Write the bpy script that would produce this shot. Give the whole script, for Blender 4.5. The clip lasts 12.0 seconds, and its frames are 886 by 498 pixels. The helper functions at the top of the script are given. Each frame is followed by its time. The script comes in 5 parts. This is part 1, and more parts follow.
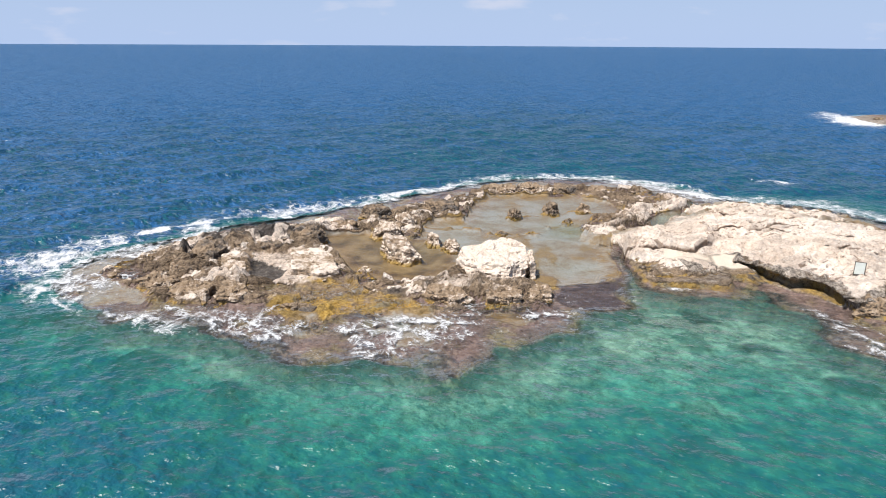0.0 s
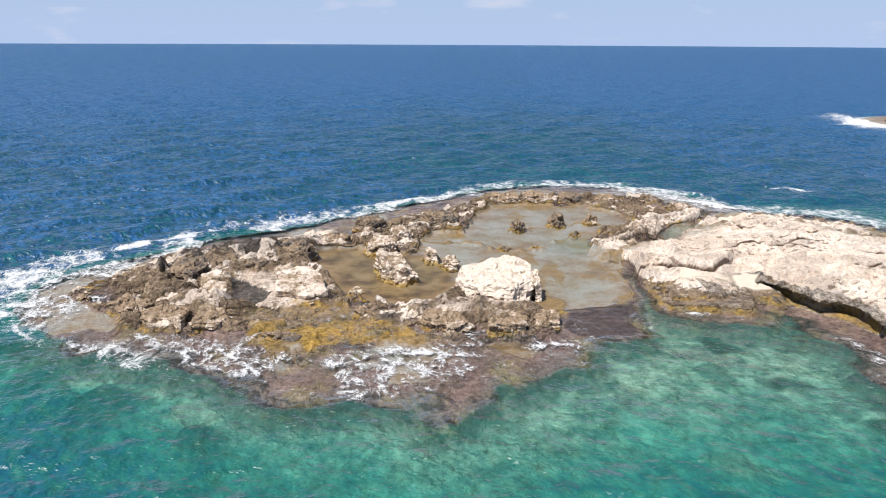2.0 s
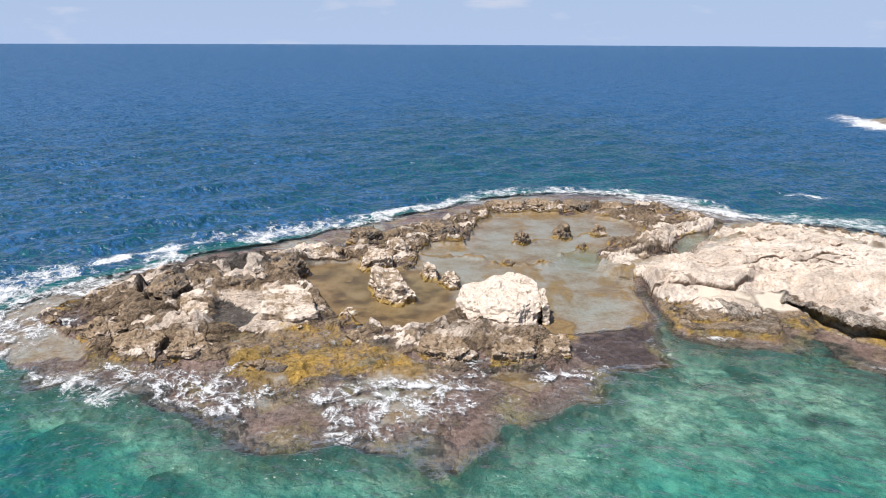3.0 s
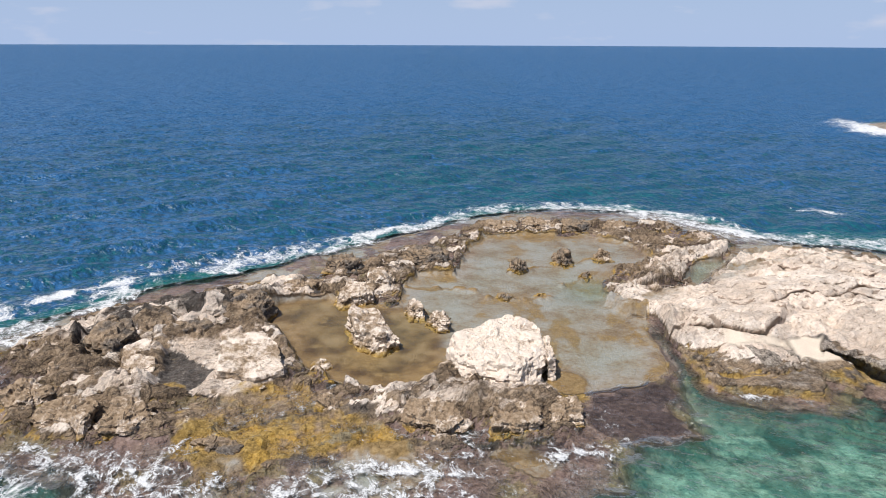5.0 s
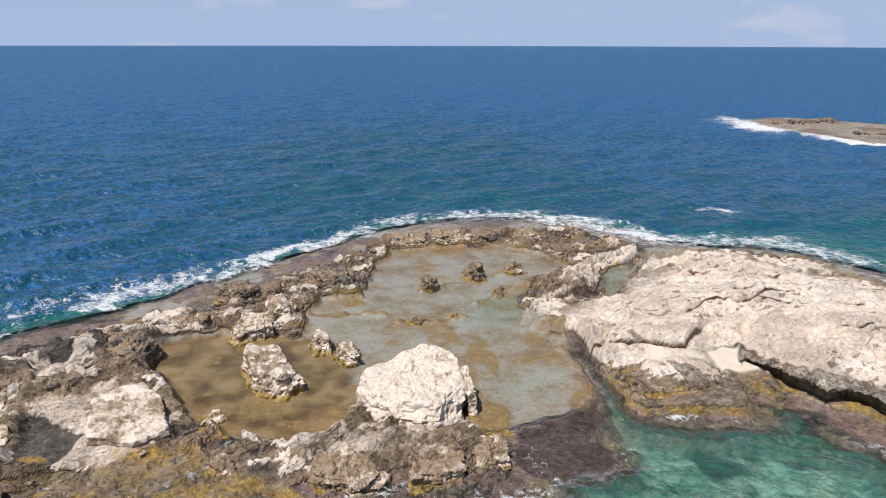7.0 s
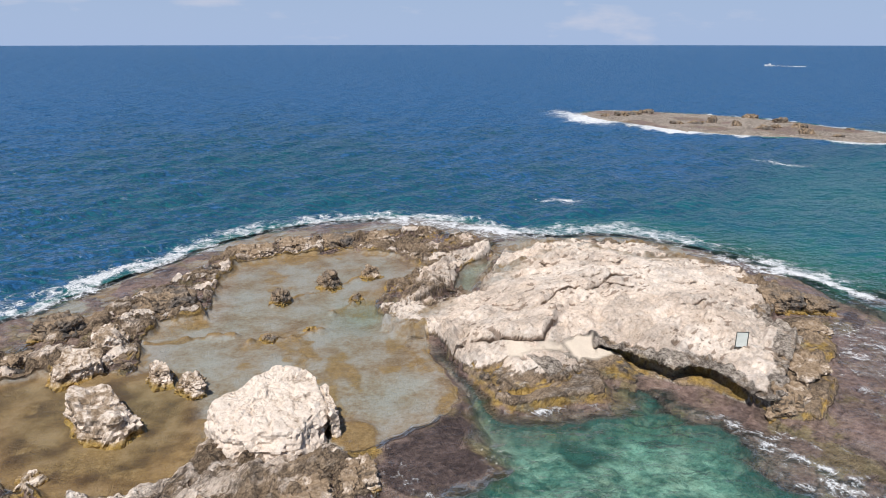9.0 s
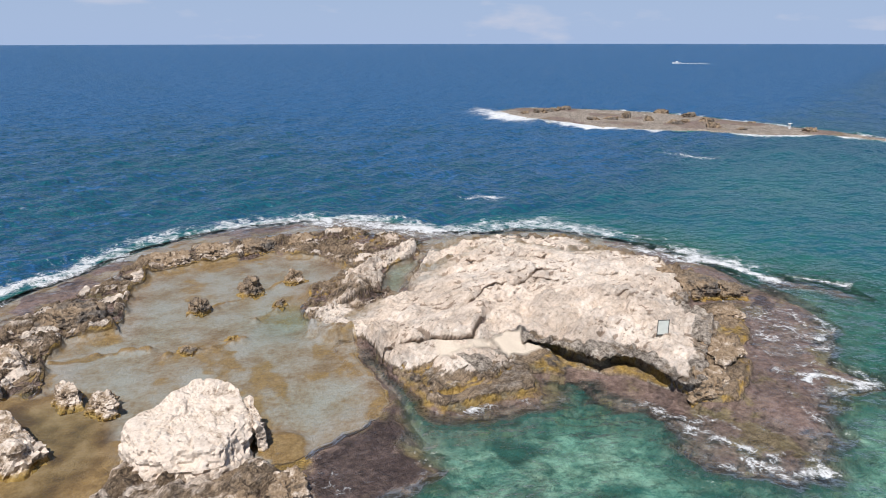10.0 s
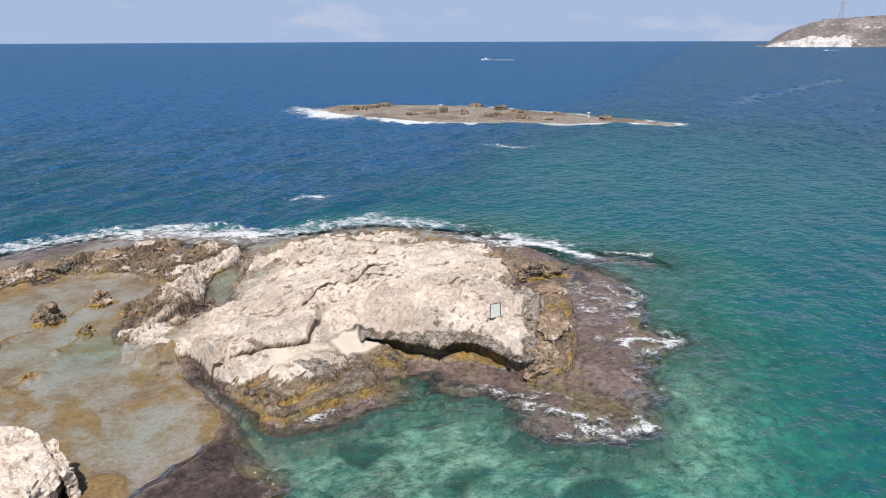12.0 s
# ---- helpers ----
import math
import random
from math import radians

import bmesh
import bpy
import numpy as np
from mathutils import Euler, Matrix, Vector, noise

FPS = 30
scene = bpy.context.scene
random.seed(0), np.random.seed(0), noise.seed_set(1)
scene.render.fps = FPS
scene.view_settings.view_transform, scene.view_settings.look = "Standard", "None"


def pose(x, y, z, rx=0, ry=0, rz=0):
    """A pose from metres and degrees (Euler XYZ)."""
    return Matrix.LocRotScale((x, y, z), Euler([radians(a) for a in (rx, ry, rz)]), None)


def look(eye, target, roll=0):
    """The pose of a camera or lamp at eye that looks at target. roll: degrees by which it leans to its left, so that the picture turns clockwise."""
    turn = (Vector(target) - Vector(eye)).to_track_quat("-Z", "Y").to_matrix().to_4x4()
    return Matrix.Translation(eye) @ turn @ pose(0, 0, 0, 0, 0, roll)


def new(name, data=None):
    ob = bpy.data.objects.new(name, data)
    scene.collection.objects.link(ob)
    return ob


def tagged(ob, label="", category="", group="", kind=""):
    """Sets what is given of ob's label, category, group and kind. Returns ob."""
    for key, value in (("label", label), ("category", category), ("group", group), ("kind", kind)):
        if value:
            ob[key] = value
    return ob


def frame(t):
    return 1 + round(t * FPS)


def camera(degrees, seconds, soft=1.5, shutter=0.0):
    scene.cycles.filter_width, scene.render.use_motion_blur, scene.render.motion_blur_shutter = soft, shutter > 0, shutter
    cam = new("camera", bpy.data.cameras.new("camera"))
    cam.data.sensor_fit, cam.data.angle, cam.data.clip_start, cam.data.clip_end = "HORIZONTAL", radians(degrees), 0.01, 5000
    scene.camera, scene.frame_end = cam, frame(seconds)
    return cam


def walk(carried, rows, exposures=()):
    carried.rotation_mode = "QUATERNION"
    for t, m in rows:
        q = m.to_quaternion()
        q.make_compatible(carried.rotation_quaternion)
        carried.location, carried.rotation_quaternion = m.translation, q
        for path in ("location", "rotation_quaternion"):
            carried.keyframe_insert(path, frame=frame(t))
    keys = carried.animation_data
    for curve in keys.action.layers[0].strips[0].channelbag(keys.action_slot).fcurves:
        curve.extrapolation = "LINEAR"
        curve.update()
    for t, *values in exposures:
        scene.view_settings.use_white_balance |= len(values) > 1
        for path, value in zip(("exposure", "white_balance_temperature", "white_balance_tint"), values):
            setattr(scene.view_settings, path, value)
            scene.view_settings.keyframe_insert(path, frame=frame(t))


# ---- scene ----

# ------------------------------------------------------------------ camera
cam = camera(68.04, 12.0, soft=1.0)
ROWS = [
    (0.0, 0.000, 0.000, 20.000, 72.490, -0.310, 0.100),
    (0.5, 0.107, 0.640, 20.066, 72.465, -0.304, 0.174),
    (1.0, 0.153, 1.688, 20.132, 72.447, -0.290, 0.162),
    (1.5, 0.192, 3.089, 20.178, 72.429, -0.285, 0.173),
    (2.0, 0.221, 4.938, 20.222, 72.417, -0.268, 0.160),
    (2.5, 0.216, 7.053, 20.223, 72.402, -0.238, 0.121),
    (3.0, 0.270, 9.316, 20.289, 72.409, -0.228, 0.165),
    (5.0, 0.183, 17.015, 20.781, 72.443, -0.212, -1.057),
    (5.5, 0.296, 18.300, 20.932, 72.454, -0.180, -2.468),
    (6.0, 0.330, 19.393, 21.089, 72.476, -0.153, -4.593),
    (6.5, 0.346, 20.342, 21.201, 72.484, -0.140, -7.001),
    (8.5, 0.972, 22.664, 21.119, 72.441, -0.034, -19.067),
    (9.0, 1.120, 23.013, 21.069, 72.412, 0.002, -22.801),
    (9.5, 1.317, 23.268, 20.993, 72.388, 0.037, -26.143),
    (10.0, 1.464, 23.549, 20.905, 72.338, 0.064, -29.516),
    (10.5, 1.618, 23.777, 20.799, 72.293, 0.086, -32.997),
    (11.0, 1.746, 23.948, 20.693, 72.253, 0.120, -37.079),
    (11.5, 1.956, 24.103, 20.582, 72.210, 0.157, -41.159),
    (12.0, 2.074, 24.206, 20.486, 72.171, 0.177, -44.873),
]
walk(cam, [(t, pose(*row)) for t, *row in ROWS], exposures=((0.0, 0.13, 6340, 12.0), (2.5, 0.09, 6340, 12.0), (5.5, -0.06, 6300, 12.0), (9.0, -0.14, 6260, 12.0), (12.0, -0.11, 6260, 12.0)))

# ------------------------------------------------------------------ light
SUN_WAY = Vector((-0.74, -0.67, 0.0)).normalized()   # towards the sun, on the plan
SUN_UP = radians(61)
scene.view_settings.exposure = 0.0

world = bpy.data.worlds.new("world")
scene.world = world
world.use_nodes = True
wt = world.node_tree
wt.nodes.clear()
w_out = wt.nodes.new("ShaderNodeOutputWorld")
w_bg = wt.nodes.new("ShaderNodeBackground")
w_sky = wt.nodes.new("ShaderNodeTexSky")
w_sky.sky_type = "NISHITA"
w_sky.sun_disc = False
w_sky.sun_elevation = SUN_UP
w_sky.sun_rotation = math.atan2(SUN_WAY.x, SUN_WAY.y)
w_sky.altitude = 0
w_sky.air_density, w_sky.dust_density, w_sky.ozone_density = 1.0, 0.3, 3.0
w_bg.inputs["Strength"].default_value = 0.07
w_tc = wt.nodes.new("ShaderNodeTexCoord")
w_map = wt.nodes.new("ShaderNodeMapping")
w_map.inputs["Scale"].default_value = (9.0, 9.0, 30.0)
w_n = wt.nodes.new("ShaderNodeTexNoise")
w_n.inputs["Scale"].default_value, w_n.inputs["Detail"].default_value = 1.0, 5.0
w_r = wt.nodes.new("ShaderNodeMapRange")
w_r.inputs["From Min"].default_value, w_r.inputs["From Max"].default_value = 0.58, 0.72
w_r.inputs["To Max"].default_value = 0.38
w_mix = wt.nodes.new("ShaderNodeMix")
w_mix.data_type = "RGBA"
w_mix.inputs["B"].default_value = (11.0, 10.6, 11.2, 1)
wt.links.new(w_tc.outputs["Generated"], w_map.inputs["Vector"])
wt.links.new(w_map.outputs["Vector"], w_n.inputs["Vector"])
wt.links.new(w_n.outputs["Fac"], w_r.inputs["Value"])
wt.links.new(w_r.outputs["Result"], w_mix.inputs["Factor"])
# sea haze that pales the lowest sky
w_xyz = wt.nodes.new("ShaderNodeSeparateXYZ")
w_low = wt.nodes.new("ShaderNodeMapRange")
w_low.interpolation_type = "SMOOTHSTEP"
w_low.inputs["From Min"].default_value, w_low.inputs["From Max"].default_value = -0.05, 0.42
w_low.inputs["To Min"].default_value, w_low.inputs["To Max"].default_value = 0.97, 0.0
w_haze = wt.nodes.new("ShaderNodeMix")
w_haze.data_type = "RGBA"
w_haze.inputs["B"].default_value = (6.1, 7.9, 11.2, 1)
wt.links.new(w_tc.outputs["Generated"], w_xyz.inputs[0])
wt.links.new(w_xyz.outputs["Z"], w_low.inputs["Value"])
wt.links.new(w_low.outputs["Result"], w_haze.inputs["Factor"])
wt.links.new(w_sky.outputs["Color"], w_haze.inputs["A"])
wt.links.new(w_haze.outputs["Result"], w_mix.inputs["A"])
wt.links.new(w_mix.outputs["Result"], w_bg.inputs["Color"])
wt.links.new(w_bg.outputs["Background"], w_out.inputs["Surface"])

sun = new("sun", bpy.data.lights.new("sun", "SUN"))
sun.data.energy, sun.data.angle, sun.data.color = 5.7, radians(0.53), (1.0, 0.95, 0.88)
sun.matrix_world = look(SUN_WAY * 100 * math.cos(SUN_UP) + Vector((0, 0, 100 * math.sin(SUN_UP))), (0, 0, 0))


# ------------------------------------------------------------------ noise
rng = np.random.default_rng(7)
T2 = rng.random((256, 256)).astype(np.float32)
T2B = rng.random((256, 256)).astype(np.float32)
T3 = rng.random((64, 64, 64)).astype(np.float32)


def fade(t):
    return t * t * t * (t * (t * 6 - 15) + 10)


def smooth(a, b, v):
    t = np.clip((v - a) / (b - a), 0, 1)
    return t * t * (3 - 2 * t)


def vnoise(x, y):
    """Value noise in the plane, 0 to 1, one cell a metre."""
    fx, fy = np.floor(x), np.floor(y)
    i, j = fx.astype(np.int64) & 255, fy.astype(np.int64) & 255
    u, v = fade(x - fx), fade(y - fy)
    i1, j1 = (i + 1) & 255, (j + 1) & 255
    a = T2[i, j] * (1 - u) + T2[i1, j] * u
    b = T2[i, j1] * (1 - u) + T2[i1, j1] * u
    return a * (1 - v) + b * v


def fbm(x, y, size, octaves=4, seed=0.0, gain=0.5, ridged=False):
    """Fractal noise about 0 to 1; size: its largest grain in metres."""
    total, amp, norm = 0.0, 1.0, 0.0
    px, py = x / size + seed * 17.3, y / size + seed * 9.7
    for _ in range(octaves):
        n = vnoise(px, py)
        if ridged:
            n = 1 - np.abs(2 * n - 1)
        total, norm, amp = total + n * amp, norm + amp, amp * gain
        px, py = 1.6 * px + 1.2 * py + 5.1, -1.2 * px + 1.6 * py + 2.3
    return total / norm


def cells(x, y, size, seed=0.0):
    """Worley cells: distance to the border between cells and a random number for each cell."""
    px, py = x / size + seed * 3.1, y / size + seed * 7.9
    ix, iy = np.floor(px).astype(np.int64), np.floor(py).astype(np.int64)
    f1 = np.full(px.shape, 9.0, np.float32)
    f2 = f1.copy()
    rid = np.zeros(px.shape, np.float32)
    for di in (-1, 0, 1):
        for dj in (-1, 0, 1):
            a, b = (ix + di) & 255, (iy + dj) & 255
            d = np.hypot(ix + di + T2[a, b] - px, iy + dj + T2B[a, b] - py)
            near = d < f1
            f2 = np.where(near, f1, np.minimum(f2, d))
            rid = np.where(near, T2B[b, a], rid)
            f1 = np.where(near, d, f1)
    return (f2 - f1) * size, rid


def slabs(x, y, size, seed=0.0, tilt=0.2, drop=0.35, seam=0.1):
    """Broken slabs: each cell is a plane with a tilt and a level of its own, in metres about 0, parted by seams; and a tone for each."""
    px, py = x / size + seed * 3.1, y / size + seed * 7.9
    ix, iy = np.floor(px).astype(np.int64), np.floor(py).astype(np.int64)
    f1 = np.full(px.shape, 9.0, np.float32)
    f2 = f1.copy()
    out = np.zeros(px.shape, np.float32)
    tone = out.copy()
    for di in (-1, 0, 1):
        for dj in (-1, 0, 1):
            a, b = (ix + di) & 255, (iy + dj) & 255
            dx, dy = px - (ix + di + T2[a, b]), py - (iy + dj + T2B[a, b])
            d = np.maximum(np.abs(dx * 0.9 + dy * 0.3), np.abs(dy * 0.9 - dx * 0.3)) + 0.25 * np.hypot(dx, dy)
            level = size * tilt * ((T2[b, a] - 0.5) * 2 * dx + (T2B[(a + 9) & 255, b] - 0.5) * 2 * dy) + drop * (T2[(b + 31) & 255, a] - 0.5)
            near = d < f1
            f2 = np.where(near, f1, np.minimum(f2, d))
            out = np.where(near, level, out)
            tone = np.where(near, T2B[(b + 57) & 255, a], tone)
            f1 = np.where(near, d, f1)
    notch = smooth(0.11, 0.0, (f2 - f1) * size)
    return out - seam * notch, tone, notch


def noise3(p, size, octaves=4, seed=0.0, ridged=False):
    """Fractal noise in space for an array of points."""
    q = p / size + 11.3 + seed * 5.7
    total, amp, norm = 0.0, 1.0, 0.0
    for _ in range(octaves):
        f = np.floor(q)
        i = f.astype(np.int64) & 63
        j = (i + 1) & 63
        u = fade(q - f)
        c = 0.0
        for a in (0, 1):
            for b in (0, 1):
                for d in (0, 1):
                    w = (u[:, 0] if a else 1 - u[:, 0]) * (u[:, 1] if b else 1 - u[:, 1]) * (u[:, 2] if d else 1 - u[:, 2])
                    c = c + w * T3[(j if a else i)[:, 0], (j if b else i)[:, 1], (j if d else i)[:, 2]]
        if ridged:
            c = 1 - np.abs(2 * c - 1)
        total, norm, amp = total + c * amp, norm + amp, amp * 0.5
        q = q[:, [1, 2, 0]] * 2.03 + 3.7
    return total / norm


def blocks3(p, size, seed=0):
    """Worley cells in space: a random number for each cell and the distance to the border between cells, for an array of points."""
    q = p / size + 7.7 + seed * 3.3
    base = np.floor(q).astype(np.int64)
    f1 = np.full(len(q), 9.0)
    f2, rid = f1.copy(), np.zeros(len(q))
    for di in (-1, 0, 1):
        for dj in (-1, 0, 1):
            for dk in (-1, 0, 1):
                c = base + (di, dj, dk)
                a, b, e = (c & 63).T
                spot = c + np.stack([T3[a, b, e], T3[b, e, a], T3[e, a, b]], -1)
                d = np.abs(spot - q).max(1) + 0.3 * np.linalg.norm(spot - q, axis=1)
                near = d < f1
                f2 = np.where(near, f1, np.minimum(f2, d))
                rid = np.where(near, T3[(a + 17) & 63, e, b], rid)
                f1 = np.where(near, d, f1)
    return rid, (f2 - f1) * size


def trail(x, y, points):
    """Distance to a broken line, and how far to its near side (smaller y) a place lies."""
    best = np.full(x.shape, 1e9, np.float32)
    side = np.zeros(x.shape, np.float32)
    for (ax, ay), (bx, by) in zip(points, points[1:]):
        d = along(x, y, ax, ay, bx, by)
        ex, ey = bx - ax, by - ay
        off = (ex * (y - ay) - ey * (x - ax)) / math.hypot(ex, ey)
        near = d < best
        side = np.where(near, np.sign(off) * d, side)
        best = np.minimum(best, d)
    return best, side


def inside(x, y, poly):
    """Signed distance to a closed outline, positive inside."""
    best = np.full(x.shape, 1e9, np.float32)
    odd = np.zeros(x.shape, bool)
    for (ax, ay), (bx, by) in zip(poly, poly[1:] + poly[:1]):
        ex, ey = bx - ax, by - ay
        t = np.clip(((x - ax) * ex + (y - ay) * ey) / (ex * ex + ey * ey + 1e-9), 0, 1)
        best = np.minimum(best, (x - ax - t * ex) ** 2 + (y - ay - t * ey) ** 2)
        if ay != by:
            odd ^= ((ay > y) != (by > y)) & (x < ex * (y - ay) / ey + ax)
    return np.where(odd, 1, -1) * np.sqrt(best)


def hump(x, y, cx, cy, rx, ry, turn):
    """A rounded bump, 1 in its middle."""
    c, s = math.cos(radians(turn)), math.sin(radians(turn))
    u, v = ((x - cx) * c + (y - cy) * s) / rx, (-(x - cx) * s + (y - cy) * c) / ry
    return np.exp(-(u * u + v * v))


def along(x, y, ax, ay, bx, by):
    """Distance to a straight stretch."""
    ex, ey = bx - ax, by - ay
    t = np.clip(((x - ax) * ex + (y - ay) * ey) / (ex * ex + ey * ey), 0, 1)
    return np.hypot(x - ax - t * ex, y - ay - t * ey)


# ------------------------------------------------------------------ materials
class Nodes:
    """A material's node tree, with short calls for the nodes used here."""

    def __init__(self, name):
        self.mat = bpy.data.materials.new(name)
        self.mat.use_nodes = True
        self.mat.use_transparent_shadow = True
        self.t = self.mat.node_tree
        self.t.nodes.clear()
        self.out = self.t.nodes.new("ShaderNodeOutputMaterial")
        self.pos = self.t.nodes.new("ShaderNodeTexCoord").outputs["Object"]

    def put(self, socket, value):
        if isinstance(value, bpy.types.NodeSocket):
            self.t.links.new(value, socket)
        elif isinstance(value, tuple) and len(value) == 3 and socket.type == "RGBA":
            socket.default_value = (*value, 1)
        else:
            socket.default_value = value

    def noise(self, freq, detail=4.0, rough=0.55, vec=None, distort=0.0):
        n = self.t.nodes.new("ShaderNodeTexNoise")
        self.put(n.inputs["Vector"], vec or self.pos)
        n.inputs["Scale"].default_value, n.inputs["Detail"].default_value = freq, detail
        n.inputs["Roughness"].default_value, n.inputs["Distortion"].default_value = rough, distort
        return n.outputs["Fac"]

    def voronoi(self, freq, feature="F1", vec=None):
        n = self.t.nodes.new("ShaderNodeTexVoronoi")
        n.feature = feature
        self.put(n.inputs["Vector"], vec or self.pos)
        n.inputs["Scale"].default_value = freq
        return n.outputs["Distance"]

    def stretch(self, sx, sy, sz, turn=0.0):
        n = self.t.nodes.new("ShaderNodeMapping")
        n.vector_type = "TEXTURE"
        self.put(n.inputs["Vector"], self.pos)
        n.inputs["Scale"].default_value = (1 / sx, 1 / sy, 1 / sz)
        n.inputs["Rotation"].default_value = (0, 0, radians(turn))
        return n.outputs["Vector"]

    def warped(self, freq, amount):
        n = self.t.nodes.new("ShaderNodeTexNoise")
        self.put(n.inputs["Vector"], self.pos)
        n.inputs["Scale"].default_value, n.inputs["Detail"].default_value = freq, 3.0
        m = self.t.nodes.new("ShaderNodeVectorMath")
        m.operation = "MULTIPLY_ADD"
        self.put(m.inputs[0], n.outputs["Color"])
        m.inputs[1].default_value = (amount, amount, amount)
        self.put(m.inputs[2], self.pos)
        return m.outputs["Vector"]

    def math(self, op, a, b=0.0, c=0.0):
        n = self.t.nodes.new("ShaderNodeMath")
        n.operation = op
        for s, v in zip(n.inputs, (a, b, c)):
            self.put(s, v)
        return n.outputs["Value"]

    def step(self, value, lo, hi, to_lo=0.0, to_hi=1.0, kind="SMOOTHSTEP"):
        n = self.t.nodes.new("ShaderNodeMapRange")
        n.interpolation_type = kind
        for key, v in (("Value", value), ("From Min", lo), ("From Max", hi), ("To Min", to_lo), ("To Max", to_hi)):
            self.put(n.inputs[key], v)
        return n.outputs["Result"]

    def mix(self, fac, a, b, mode="MIX"):
        n = self.t.nodes.new("ShaderNodeMix")
        n.data_type, n.blend_type = "RGBA", mode
        self.put(n.inputs["Factor"], fac)
        self.put(n.inputs["A"], a)
        self.put(n.inputs["B"], b)
        return n.outputs["Result"]

    def ramp(self, fac, *stops):
        n = self.t.nodes.new("ShaderNodeValToRGB")
        while len(n.color_ramp.elements) < len(stops):
            n.color_ramp.elements.new(0.5)
        for e, (p, col) in zip(n.color_ramp.elements, stops):
            e.position, e.color = p, (*col, 1)
        self.put(n.inputs["Fac"], fac)
        return n.outputs["Color"]

    def attr(self, name):
        n = self.t.nodes.new("ShaderNodeAttribute")
        n.attribute_name = name
        return n

    def split(self, name):
        n = self.t.nodes.new("ShaderNodeSeparateColor")
        self.put(n.inputs["Color"], self.attr(name).outputs["Color"])
        return n.outputs["Red"], n.outputs["Green"], n.outputs["Blue"]

    def bump(self, height, strength, distance, normal=None):
        n = self.t.nodes.new("ShaderNodeBump")
        n.inputs["Strength"].default_value, n.inputs["Distance"].default_value = strength, distance
        self.put(n.inputs["Height"], height)
        if normal:
            self.put(n.inputs["Normal"], normal)
        return n.outputs["Normal"]

    def shader(self, kind, **sockets):
        n = self.t.nodes.new(kind)
        for key, v in sockets.items():
            self.put(n.inputs[key.replace("_", " ")], v)
        return n.outputs[0]

    def blend(self, fac, a, b):
        n = self.t.nodes.new("ShaderNodeMixShader")
        self.put(n.inputs[0], fac)
        self.put(n.inputs[1], a)
        self.put(n.inputs[2], b)
        return n.outputs[0]

    def done(self, surface):
        self.put(self.out.inputs["Surface"], surface)
        return self.mat


PALE_A, PALE_B, PALE_C = (0.56, 0.45, 0.355), (0.74, 0.63, 0.522), (0.83, 0.742, 0.648)
GREY_A, GREY_B, GREY_C = (0.105, 0.071, 0.045), (0.275, 0.200, 0.128), (0.44, 0.345, 0.25)


def rock_colours(n):
    """Colours of the weathered limestone: pale, grey-brown, dark crust and ochre algae."""
    big, mid, fine = n.noise(0.45, 5), n.noise(2.2, 6, 0.6), n.noise(11, 5, 0.65)
    grain = n.noise(5.2, 4, 0.7)
    speck = n.math("ADD", n.math("MULTIPLY", mid, 0.50), n.math("ADD", n.math("MULTIPLY", grain, 0.55), n.math("MULTIPLY", fine, 0.35)))
    speck = n.math("SUBTRACT", speck, 0.20)
    pale = n.ramp(speck, (0.34, PALE_A), (0.47, PALE_B), (0.62, PALE_C))
    grey = n.ramp(speck, (0.30, GREY_A), (0.5, GREY_B), (0.72, GREY_C))
    crust = n.ramp(speck, (0.38, (0.045, 0.04, 0.037)), (0.52, (0.11, 0.097, 0.085)), (0.68, (0.24, 0.21, 0.18)))
    ochre = n.ramp(speck, (0.34, (0.12, 0.075, 0.022)), (0.5, (0.31, 0.20, 0.055)), (0.66, (0.46, 0.325, 0.12)))
    return big, mid, fine, speck, pale, grey, crust, ochre


def grain_of(n):
    """Short tufts and grains, a hand's width across."""
    return n.noise(3.6, 6, 0.68)


